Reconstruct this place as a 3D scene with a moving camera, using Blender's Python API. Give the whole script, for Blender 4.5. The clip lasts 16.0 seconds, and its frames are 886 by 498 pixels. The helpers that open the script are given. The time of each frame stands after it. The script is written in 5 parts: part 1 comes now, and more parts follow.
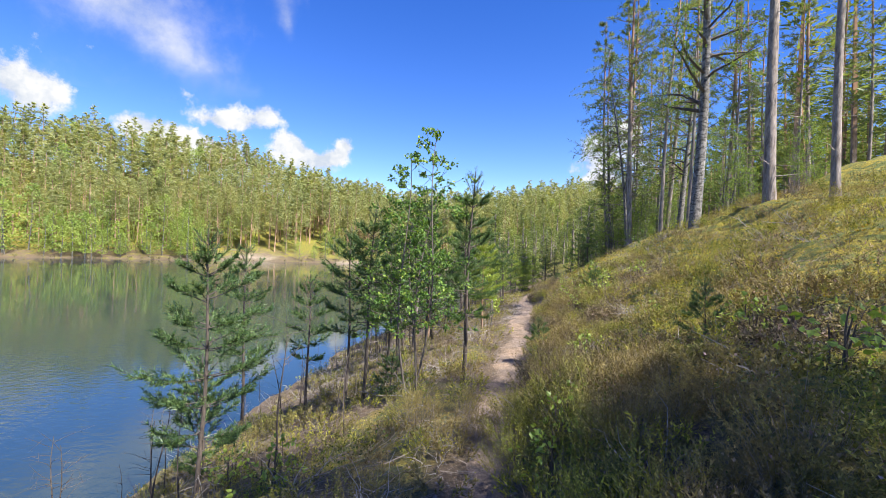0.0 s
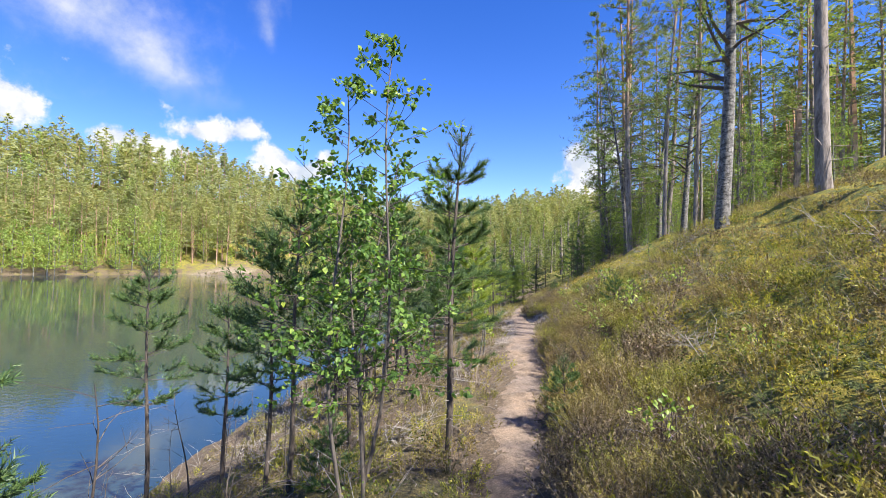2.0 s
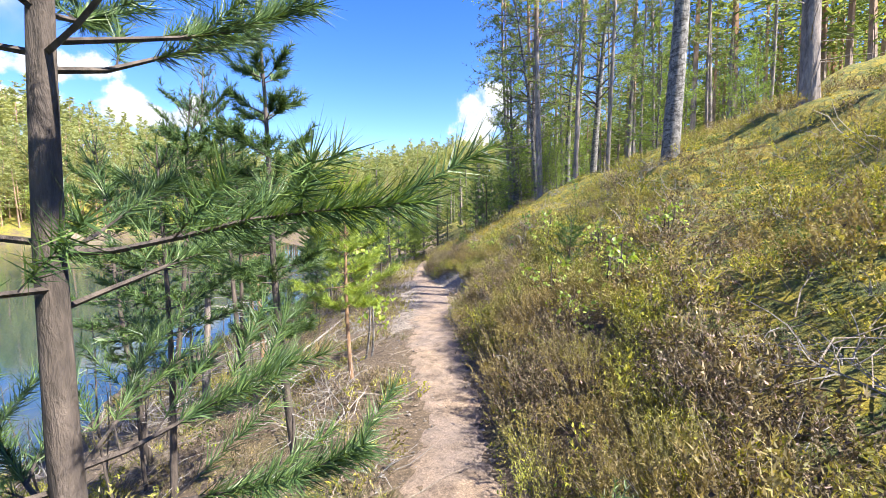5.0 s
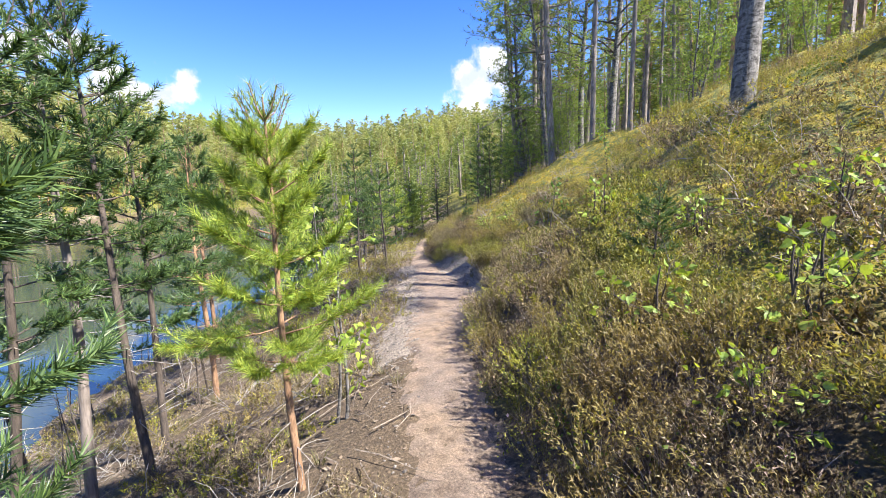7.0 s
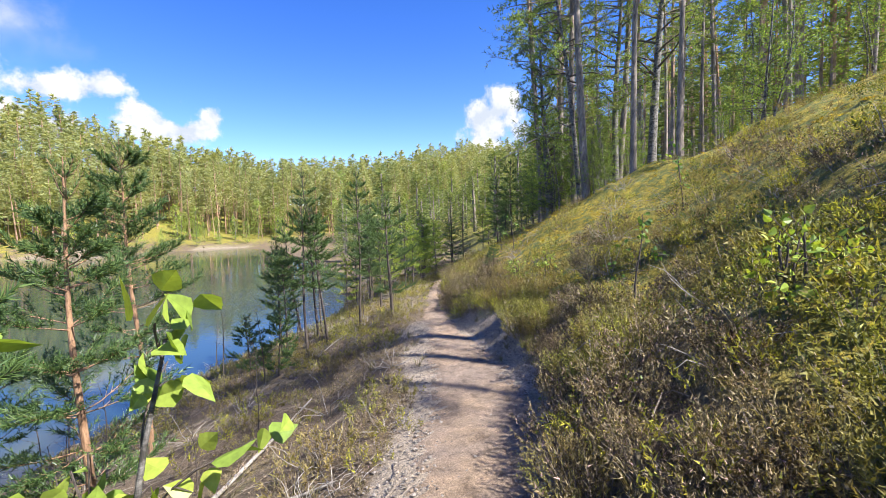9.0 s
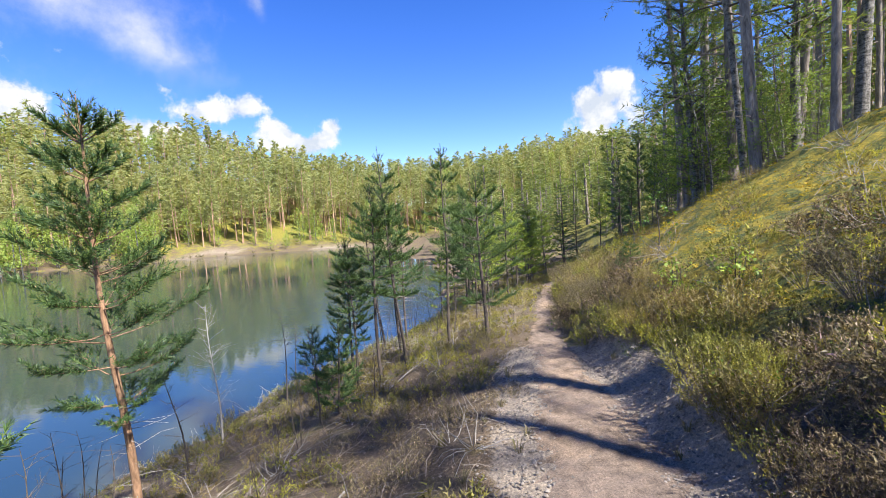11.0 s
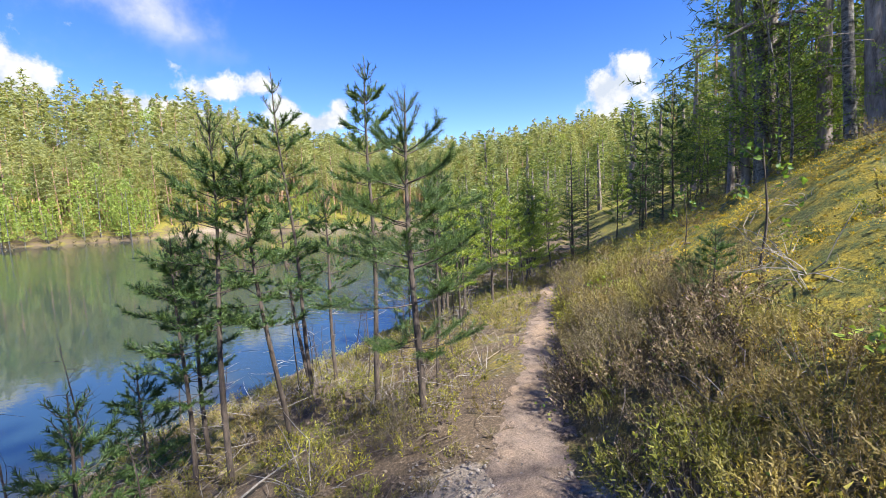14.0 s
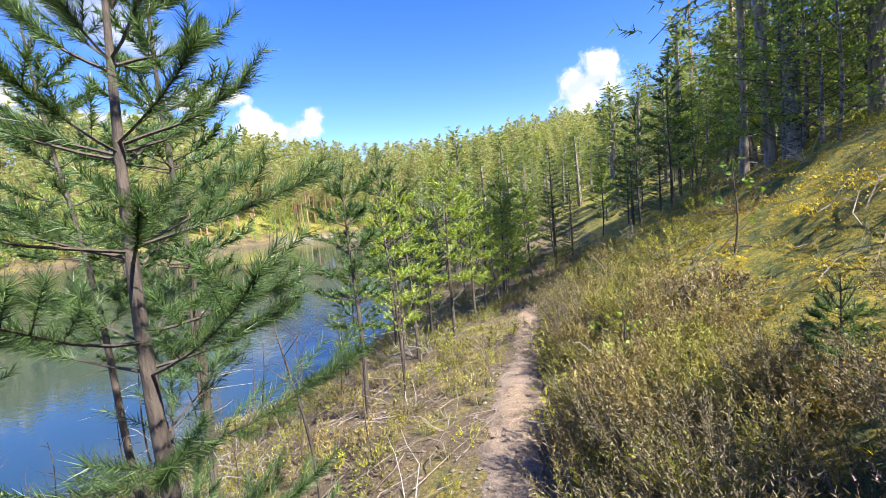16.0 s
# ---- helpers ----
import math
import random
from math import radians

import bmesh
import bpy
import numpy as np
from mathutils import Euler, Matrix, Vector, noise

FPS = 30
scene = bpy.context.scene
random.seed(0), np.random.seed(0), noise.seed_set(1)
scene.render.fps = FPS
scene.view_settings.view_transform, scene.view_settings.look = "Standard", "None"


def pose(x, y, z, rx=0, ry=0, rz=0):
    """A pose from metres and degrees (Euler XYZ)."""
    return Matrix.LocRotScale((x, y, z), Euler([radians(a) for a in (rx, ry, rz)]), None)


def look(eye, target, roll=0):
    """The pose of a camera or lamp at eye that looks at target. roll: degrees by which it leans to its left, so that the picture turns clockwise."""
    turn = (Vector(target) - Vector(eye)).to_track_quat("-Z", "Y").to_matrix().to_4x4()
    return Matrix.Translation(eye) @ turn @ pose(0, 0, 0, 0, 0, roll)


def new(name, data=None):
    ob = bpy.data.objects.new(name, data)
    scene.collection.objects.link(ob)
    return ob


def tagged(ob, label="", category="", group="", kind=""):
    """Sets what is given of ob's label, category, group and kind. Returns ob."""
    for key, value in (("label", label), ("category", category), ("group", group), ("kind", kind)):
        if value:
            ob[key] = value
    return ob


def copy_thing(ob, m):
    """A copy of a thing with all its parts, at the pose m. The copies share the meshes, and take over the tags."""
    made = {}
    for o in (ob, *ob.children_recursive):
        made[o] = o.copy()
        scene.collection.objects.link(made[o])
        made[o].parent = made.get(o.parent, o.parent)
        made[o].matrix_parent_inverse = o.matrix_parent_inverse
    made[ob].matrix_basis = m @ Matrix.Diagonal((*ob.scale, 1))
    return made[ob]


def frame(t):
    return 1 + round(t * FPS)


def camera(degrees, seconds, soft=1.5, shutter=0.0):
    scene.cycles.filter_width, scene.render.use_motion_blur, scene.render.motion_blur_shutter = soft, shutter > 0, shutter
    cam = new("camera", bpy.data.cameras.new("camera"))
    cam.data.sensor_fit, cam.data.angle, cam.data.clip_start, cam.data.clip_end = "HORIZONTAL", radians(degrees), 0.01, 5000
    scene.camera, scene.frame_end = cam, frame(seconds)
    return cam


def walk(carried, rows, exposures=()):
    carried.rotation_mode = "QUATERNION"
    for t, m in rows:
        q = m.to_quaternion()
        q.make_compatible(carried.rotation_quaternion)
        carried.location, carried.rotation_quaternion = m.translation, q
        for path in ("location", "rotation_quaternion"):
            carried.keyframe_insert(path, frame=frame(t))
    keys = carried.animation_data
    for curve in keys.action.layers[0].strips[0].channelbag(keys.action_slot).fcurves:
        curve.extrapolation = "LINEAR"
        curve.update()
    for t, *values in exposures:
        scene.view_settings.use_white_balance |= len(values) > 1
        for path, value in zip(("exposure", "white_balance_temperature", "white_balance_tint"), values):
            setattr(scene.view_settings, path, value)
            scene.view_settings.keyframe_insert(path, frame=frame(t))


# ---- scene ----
# ---- camera and walk ----
cam = camera(90.50, 16.0, soft=0.8)
# seconds, place, yaw (left positive), pitch (up positive), lean to the right
PATH = [
    (0, 0.000, -0.000, 0.000, -0.00, -0.26, -1.98),
    (0.5, 0.094, 0.623, 0.013, -0.16, 0.15, -2.15),
    (1, 0.082, 1.264, 0.004, -0.36, 3.35, -2.08),
    (1.5, 0.141, 1.878, -0.028, -1.18, 3.33, -1.60),
    (2, 0.160, 2.511, -0.087, -1.90, 1.16, -1.14),
    (2.5, 0.206, 3.120, -0.105, -2.95, -1.61, -0.80),
    (3, 0.301, 3.710, -0.117, -4.93, 0.84, 0.97),
    (3.5, 0.355, 4.340, -0.156, -6.66, -3.22, -0.09),
    (4, 0.509, 4.895, -0.207, -9.22, -3.69, -0.28),
    (4.5, 0.644, 5.431, -0.239, -13.86, -3.92, -0.54),
    (7, 1.234, 7.997, -0.239, -15.04, -8.61, 2.42),
    (7.5, 1.290, 8.537, -0.217, -14.47, -8.04, 2.86),
    (8, 1.433, 9.088, -0.219, -13.88, -6.49, 2.28),
    (8.5, 1.557, 9.674, -0.220, -13.92, -5.91, 3.87),
    (9, 1.682, 10.298, -0.224, -13.67, -4.06, 2.02),
    (9.5, 1.774, 10.948, -0.212, -9.40, -3.03, 1.89),
    (10, 1.888, 11.582, -0.236, -3.85, -2.96, 1.98),
    (12.5, 2.818, 14.730, -0.641, 1.93, -5.46, 3.91),
    (13, 2.967, 15.342, -0.658, 2.19, -5.78, 2.77),
    (13.5, 3.064, 15.957, -0.646, 1.65, -6.05, 2.55),
    (14, 3.216, 16.555, -0.602, 1.30, -5.92, 2.61),
    (14.5, 3.387, 17.147, -0.600, 0.41, -5.35, 2.54),
    (15, 3.521, 17.754, -0.611, -0.44, -4.97, 4.03),
    (15.5, 3.702, 18.411, -0.648, -1.01, -5.20, 3.82),
    (16, 3.827, 19.025, -0.713, -1.04, -5.64, 5.50),
]


def eye_pose(x, y, z, yaw, pitch, lean):
    a, b = radians(yaw), radians(pitch)
    way = Vector((-math.sin(a) * math.cos(b), math.cos(a) * math.cos(b), math.sin(b)))
    return look((x, y, z), Vector((x, y, z)) + way, -lean)


walk(cam, [(r[0], eye_pose(*r[1:])) for r in PATH],
     [(0, 1.45), (2.5, 1.55), (3.5, 1.7), (4.5, 2.0), (7, 1.82), (8.5, 1.65), (10, 1.55), (13.5, 1.52), (15, 1.7), (16, 1.8)])

# ---- world and sun ----
SUN_AZ, SUN_EL = 132.0, 49.0          # degrees clockwise from +y; above the horizon
world = bpy.data.worlds.new("world")
scene.world = world
world.use_nodes = True
wn = world.node_tree.nodes
sky = wn.new("ShaderNodeTexSky")
sky.sky_type = 'NISHITA'
sky.sun_disc = False
sky.sun_elevation = radians(SUN_EL)
sky.sun_rotation = radians(SUN_AZ)
sky.altitude = 300
sky.air_density, sky.dust_density, sky.ozone_density = 1.0, 0.1, 3.0
wn["Background"].inputs["Strength"].default_value = 0.092
deep = wn.new("ShaderNodeHueSaturation")
deep.inputs["Saturation"].default_value = 1.34
deep.inputs["Hue"].default_value = 0.522
world.node_tree.links.new(sky.outputs[0], deep.inputs["Color"])
world.node_tree.links.new(deep.outputs[0], wn["Background"].inputs["Color"])

sun_data = bpy.data.lights.new("sun", 'SUN')
sun_data.energy, sun_data.angle, sun_data.color = 5.0, radians(0.9), (1.0, 0.955, 0.88)
sun = new("sun", sun_data)
_a, _e = radians(SUN_AZ), radians(SUN_EL)
_s = Vector((math.sin(_a) * math.cos(_e), math.cos(_a) * math.cos(_e), math.sin(_e)))
sun.matrix_world = look(_s * 300, (0, 0, 0))


# ---- materials ----
def node_mat(name):
    m = bpy.data.materials.new(name)
    m.use_nodes = True
    m.node_tree.nodes.clear()
    return m, m.node_tree.nodes, m.node_tree.links


def ramp(nodes, stops, interp='LINEAR'):
    r = nodes.new("ShaderNodeValToRGB")
    r.color_ramp.interpolation = interp
    el = r.color_ramp.elements
    while len(el) < len(stops):
        el.new(0.5)
    for e, (p, c) in zip(el, stops):
        e.position, e.color = p, (*c, 1.0)
    return r


def noise_tex(nodes, links, scale, detail=4.0, rough=0.6, vec=None, distort=0.0):
    n = nodes.new("ShaderNodeTexNoise")
    n.inputs["Scale"].default_value = scale
    n.inputs["Detail"].default_value = detail
    n.inputs["Roughness"].default_value = rough
    n.inputs["Distortion"].default_value = distort
    if vec is not None:
        links.new(vec, n.inputs["Vector"])
    return n


def mix_col(nodes, links, fac, a, b, mode='MIX'):
    m = nodes.new("ShaderNodeMix")
    m.data_type, m.blend_type = 'RGBA', mode
    for socket, v in ((m.inputs[0], fac), (m.inputs[6], a), (m.inputs[7], b)):
        if hasattr(v, "is_linked"):
            links.new(v, socket)
        elif isinstance(v, tuple):
            socket.default_value = (*v, 1.0)
        else:
            socket.default_value = v
    return m.outputs[2]


def leaf_material(name, stops, translucent=0.35, gloss=0.06, patch=0.0, rough=0.45, other=None, clump=0.0):
    """Foliage: each leaf or needle takes its own tone; light also shines through it. other: a second tone in patches."""
    m, n, l = node_mat(name)
    geo = n.new("ShaderNodeNewGeometry")
    r = ramp(n, stops)
    l.new(geo.outputs["Random Per Island"], r.inputs[0])
    col = r.outputs[0]
    pos = n.new("ShaderNodeTexCoord").outputs["Object"]
    if patch:
        big = noise_tex(n, l, patch, 3.0, 0.6, geo.outputs["Position"])
        pr = ramp(n, [(0.42, (0, 0, 0)), (0.58, (1, 1, 1))])
        l.new(big.outputs[0], pr.inputs[0])
        col = mix_col(n, l, pr.outputs[0], col, other if other else (0.2, 0.16, 0.03))
    if clump:
        tone = noise_tex(n, l, clump, 3.0, 0.65, geo.outputs["Position"])
        tr = ramp(n, [(0.36, (0.58, 0.54, 0.56)), (0.5, (1.0, 0.97, 0.94)), (0.64, (1.4, 1.4, 1.1))])
        l.new(tone.outputs[0], tr.inputs[0])
        col = mix_col(n, l, 1.0, col, tr.outputs[0], 'MULTIPLY')
    vein = noise_tex(n, l, 60.0, 2.0, 0.6, pos)
    vr = ramp(n, [(0.3, (0.78, 0.78, 0.78)), (0.7, (1.15, 1.15, 1.1))])
    l.new(vein.outputs[0], vr.inputs[0])
    col = mix_col(n, l, 1.0, col, vr.outputs[0], 'MULTIPLY')
    d = n.new("ShaderNodeBsdfDiffuse")
    t = n.new("ShaderNodeBsdfTranslucent")
    g = n.new("ShaderNodeBsdfGlossy")
    g.inputs["Roughness"].default_value = rough
    l.new(col, d.inputs[0])
    warm = mix_col(n, l, 1.0, col, (1.25, 1.15, 0.5), 'MULTIPLY')
    l.new(warm, t.inputs[0])
    a = n.new("ShaderNodeMixShader")
    a.inputs[0].default_value = translucent
    l.new(d.outputs[0], a.inputs[1]); l.new(t.outputs[0], a.inputs[2])
    b = n.new("ShaderNodeMixShader")
    b.inputs[0].default_value = gloss
    l.new(a.outputs[0], b.inputs[1]); l.new(g.outputs[0], b.inputs[2])
    out = n.new("ShaderNodeOutputMaterial")
    l.new(b.outputs[0], out.inputs[0])
    return m


def bark_material(name, low, high, scale=14.0, marks=None, upper=None, start=3.0, end=7.0, stretch=0.25):
    """Bark with upright plates and cracks. marks: colour of dark cross marks (birch). upper: colour of the upper trunk, fading in between two heights."""
    m, n, l = node_mat(name)
    tc = n.new("ShaderNodeTexCoord")
    mp = n.new("ShaderNodeMapping")
    mp.inputs["Scale"].default_value = (1, 1, stretch)
    l.new(tc.outputs["Object"], mp.inputs[0])
    a = noise_tex(n, l, scale, 6.0, 0.7, mp.outputs[0], 0.4)
    r = ramp(n, [(0.32, low), (0.66, high)])
    l.new(a.outputs[0], r.inputs[0])
    col = r.outputs[0]
    blotch = noise_tex(n, l, 1.7, 3.0, 0.6, tc.outputs["Object"])
    br = ramp(n, [(0.3, (0.7, 0.7, 0.7)), (0.7, (1.2, 1.2, 1.2))])
    l.new(blotch.outputs[0], br.inputs[0])
    col = mix_col(n, l, 1.0, col, br.outputs[0], 'MULTIPLY')
    if upper:
        sep = n.new("ShaderNodeSeparateXYZ")
        l.new(tc.outputs["Object"], sep.inputs[0])
        mr = n.new("ShaderNodeMapRange")
        mr.inputs[1].default_value, mr.inputs[2].default_value = start, end
        l.new(sep.outputs[2], mr.inputs[0])
        col = mix_col(n, l, mr.outputs[0], col, mix_col(n, l, 1.0, upper, br.outputs[0], 'MULTIPLY'))
    if marks:
        mp2 = n.new("ShaderNodeMapping")
        mp2.inputs["Scale"].default_value = (1.6, 1.6, 3.2)
        l.new(tc.outputs["Object"], mp2.inputs[0])
        k = noise_tex(n, l, 4.5, 6.0, 0.75, mp2.outputs[0], 0.6)
        kr = ramp(n, [(0.44, (0, 0, 0)), (0.58, (1, 1, 1))])
        l.new(k.outputs[0], kr.inputs[0])
        col = mix_col(n, l, kr.outputs[0], col, marks)
    p = n.new("ShaderNodeBsdfPrincipled")
    p.inputs["Roughness"].default_value = 0.88
    l.new(col, p.inputs["Base Color"])
    bump = n.new("ShaderNodeBump")
    bump.inputs["Strength"].default_value, bump.inputs["Distance"].default_value = 0.8, 0.02
    l.new(a.outputs[0], bump.inputs["Height"]); l.new(bump.outputs[0], p.inputs["Normal"])
    out = n.new("ShaderNodeOutputMaterial")
    l.new(p.outputs[0], out.inputs[0])
    return m


def ground_material():
    """Forest floor: brown litter, olive and golden moss in patches, sandy bare spots, dark peat by the shore."""
    m, n, l = node_mat("forest_floor")
    pos = n.new("ShaderNodeNewGeometry").outputs["Position"]
    fine = noise_tex(n, l, 38.0, 6.0, 0.75, pos)
    mid = noise_tex(n, l, 5.0, 5.0, 0.65, pos, 0.6)
    big = noise_tex(n, l, 0.75, 4.0, 0.6, pos, 0.4)
    litter = ramp(n, [(0.25, (0.032, 0.022, 0.013)), (0.5, (0.105, 0.073, 0.044)), (0.72, (0.26, 0.185, 0.115))])
    l.new(fine.outputs[0], litter.inputs[0])
    moss = ramp(n, [(0.3, (0.08, 0.075, 0.012)), (0.5, (0.26, 0.205, 0.02)), (0.7, (0.48, 0.35, 0.03))])
    l.new(fine.outputs[0], moss.inputs[0])
    moss2 = ramp(n, [(0.3, (0.03, 0.04, 0.012)), (0.55, (0.09, 0.11, 0.022)), (0.75, (0.17, 0.19, 0.035))])
    l.new(fine.outputs[0], moss2.inputs[0])
    att = n.new("ShaderNodeAttribute")
    att.attribute_name = "moss"
    sel = n.new("ShaderNodeMath"); sel.operation = 'MULTIPLY_ADD'
    l.new(big.outputs[0], sel.inputs[0]); sel.inputs[1].default_value = 1.0
    l.new(att.outputs["Fac"], sel.inputs[2])
    sr = ramp(n, [(0.5, (0, 0, 0)), (0.66, (1, 1, 1))])
    half = n.new("ShaderNodeMath"); half.operation = 'MULTIPLY'; half.inputs[1].default_value = 0.75
    l.new(sel.outputs[0], half.inputs[0])
    l.new(half.outputs[0], sr.inputs[0])
    mr = ramp(n, [(0.42, (0, 0, 0)), (0.6, (1, 1, 1))])
    l.new(mid.outputs[0], mr.inputs[0])
    both = mix_col(n, l, mr.outputs[0], moss2.outputs[0], moss.outputs[0])
    col = mix_col(n, l, sr.outputs[0], litter.outputs[0], both)
    bare = n.new("ShaderNodeAttribute")
    bare.attribute_name = "bare"
    rough = n.new("ShaderNodeMath"); rough.operation = 'MULTIPLY_ADD'
    l.new(mid.outputs[0], rough.inputs[0]); rough.inputs[1].default_value = 0.9
    l.new(bare.outputs["Fac"], rough.inputs[2])
    rr = ramp(n, [(0.82, (0, 0, 0)), (1.0, (1, 1, 1))])
    l.new(rough.outputs[0], rr.inputs[0])
    grit = ramp(n, [(0.28, (0.10, 0.082, 0.064)), (0.5, (0.27, 0.22, 0.17)), (0.72, (0.50, 0.40, 0.30))])
    l.new(fine.outputs[0], grit.inputs[0])
    col = mix_col(n, l, rr.outputs[0], col, grit.outputs[0])
    p = n.new("ShaderNodeBsdfPrincipled")
    p.inputs["Roughness"].default_value = 0.95
    l.new(col, p.inputs["Base Color"])
    bump = n.new("ShaderNodeBump")
    bump.inputs["Strength"].default_value, bump.inputs["Distance"].default_value = 1.0, 0.03
    l.new(fine.outputs[0], bump.inputs["Height"]); l.new(bump.outputs[0], p.inputs["Normal"])
    out = n.new("ShaderNodeOutputMaterial")
    l.new(p.outputs[0], out.inputs[0])
    return m


def path_material():
    """Trodden sand with fine gravel, darker mottling and scattered litter."""
    m, n, l = node_mat("trodden_sand")
    pos = n.new("ShaderNodeNewGeometry").outputs["Position"]
    fine = noise_tex(n, l, 70.0, 5.0, 0.8, pos)
    mid = noise_tex(n, l, 6.0, 5.0, 0.7, pos)
    big = noise_tex(n, l, 1.1, 3.0, 0.6, pos)
    a = ramp(n, [(0.28, (0.085, 0.066, 0.05)), (0.5, (0.24, 0.188, 0.145)), (0.72, (0.45, 0.35, 0.265))])
    l.new(fine.outputs[0], a.inputs[0])
    b = ramp(n, [(0.3, (0.42, 0.38, 0.34)), (0.5, (0.9, 0.87, 0.84)), (0.7, (1.2, 1.12, 1.04))])
    l.new(mid.outputs[0], b.inputs[0])
    c = ramp(n, [(0.4, (0.85, 0.85, 0.9)), (0.6, (1.1, 1.04, 0.95))])
    l.new(big.outputs[0], c.inputs[0])
    col = mix_col(n, l, 1.0, a.outputs[0], b.outputs[0], 'MULTIPLY')
    col = mix_col(n, l, 1.0, col, c.outputs[0], 'MULTIPLY')
    p = n.new("ShaderNodeBsdfPrincipled")
    p.inputs["Roughness"].default_value = 0.93
    l.new(col, p.inputs["Base Color"])
    bump = n.new("ShaderNodeBump")
    bump.inputs["Strength"].default_value, bump.inputs["Distance"].default_value = 0.9, 0.02
    l.new(fine.outputs[0], bump.inputs["Height"]); l.new(bump.outputs[0], p.inputs["Normal"])
    out = n.new("ShaderNodeOutputMaterial")
    l.new(p.outputs[0], out.inputs[0])
    return m


def water_material():
    """Dark, slightly rippled lake water."""
    m, n, l = node_mat("lake_water")
    pos = n.new("ShaderNodeNewGeometry").outputs["Position"]
    mp = n.new("ShaderNodeMapping")
    mp.inputs["Scale"].default_value = (0.9, 1.6, 1.0)
    mp.inputs["Rotation"].default_value = (0, 0, 0.5)
    l.new(pos, mp.inputs[0])
    a = noise_tex(n, l, 3.2, 3.0, 0.55, mp.outputs[0], 0.3)
    wind = noise_tex(n, l, 0.045, 2.0, 0.5, pos)
    wr = ramp(n, [(0.42, (0.1, 0.1, 0.1)), (0.62, (1, 1, 1))])
    l.new(wind.outputs[0], wr.inputs[0])
    k = n.new("ShaderNodeMath"); k.operation = 'MULTIPLY'
    k.inputs[1].default_value = 0.32
    l.new(wr.outputs[0], k.inputs[0])
    p = n.new("ShaderNodeBsdfPrincipled")
    p.inputs["Base Color"].default_value = (0.016, 0.034, 0.040, 1)
    p.inputs["Roughness"].default_value = 0.03
    p.inputs["IOR"].default_value = 2.0
    bump = n.new("ShaderNodeBump")
    bump.inputs["Distance"].default_value = 0.05
    l.new(k.outputs[0], bump.inputs["Strength"])
    l.new(a.outputs[0], bump.inputs["Height"]); l.new(bump.outputs[0], p.inputs["Normal"])
    out = n.new("ShaderNodeOutputMaterial")
    l.new(p.outputs[0], out.inputs[0])
    return m


def stone_material(name, low, high):
    m, n, l = node_mat(name)
    geo = n.new("ShaderNodeNewGeometry")
    r = ramp(n, [(0.0, low), (1.0, high)])
    l.new(geo.outputs["Random Per Island"], r.inputs[0])
    f = noise_tex(n, l, 55.0, 4.0, 0.7, geo.outputs["Position"])
    fr = ramp(n, [(0.3, (0.65, 0.65, 0.65)), (0.7, (1.25, 1.25, 1.25))])
    l.new(f.outputs[0], fr.inputs[0])
    p = n.new("ShaderNodeBsdfPrincipled")
    p.inputs["Roughness"].default_value = 0.85
    l.new(mix_col(n, l, 1.0, r.outputs[0], fr.outputs[0], 'MULTIPLY'), p.inputs["Base Color"])
    out = n.new("ShaderNodeOutputMaterial")
    l.new(p.outputs[0], out.inputs[0])
    return m


def cloud_material(name, soft, strength, scale, low):
    """Backdrop cloud: its outline comes from the sheet's own density and fine noise."""
    m, n, l = node_mat(name)
    att = n.new("ShaderNodeAttribute"); att.attribute_name = "cover"
    pos = n.new("ShaderNodeNewGeometry").outputs["Position"]
    f = noise_tex(n, l, scale, 7.0, 0.62, pos)
    s = n.new("ShaderNodeMath"); s.operation = 'MULTIPLY_ADD'
    l.new(f.outputs[0], s.inputs[0]); s.inputs[1].default_value = 2.4
    l.new(att.outputs["Fac"], s.inputs[2])
    r = n.new("ShaderNodeMapRange")
    r.interpolation_type = 'SMOOTHSTEP'
    r.inputs[1].default_value, r.inputs[2].default_value = low, low + soft
    l.new(s.outputs[0], r.inputs[0])
    e = n.new("ShaderNodeEmission")
    # cloud shading put into the glow: blue-grey to white by noise
    tone = ramp(n, [(0.38, (0.66, 0.73, 0.85)), (0.56, (1.0, 1.0, 1.0))])
    l.new(f.outputs[0], tone.inputs[0])
    l.new(tone.outputs[0], e.inputs[0])
    e.inputs[1].default_value = strength
    t = n.new("ShaderNodeBsdfTransparent")
    x = n.new("ShaderNodeMixShader")
    l.new(r.outputs[0], x.inputs[0]); l.new(t.outputs[0], x.inputs[1]); l.new(e.outputs[0], x.inputs[2])
    out = n.new("ShaderNodeOutputMaterial")
    l.new(x.outputs[0], out.inputs[0])
    return m


M_GROUND, M_PATH, M_WATER = ground_material(), path_material(), water_material()
M_PINE_BARK = bark_material("pine_bark", (0.075, 0.058, 0.05), (0.33, 0.275, 0.24), 13.0, None, (0.34, 0.185, 0.105), 6.5, 12.0)
M_SAPLING_BARK = bark_material("sapling_bark", (0.035, 0.027, 0.022), (0.13, 0.10, 0.08), 40.0)
M_ORANGE_BARK = bark_material("orange_sapling_bark", (0.16, 0.085, 0.045), (0.40, 0.24, 0.14), 40.0)
M_BIRCH_BARK = bark_material("birch_bark", (0.11, 0.10, 0.092), (0.31, 0.29, 0.27), 20.0, (0.045, 0.04, 0.035))
M_DEAD = bark_material("dead_wood", (0.16, 0.14, 0.12), (0.42, 0.38, 0.34), 60.0)
M_TWIG = bark_material("dry_twig", (0.10, 0.075, 0.055), (0.33, 0.27, 0.21), 60.0)
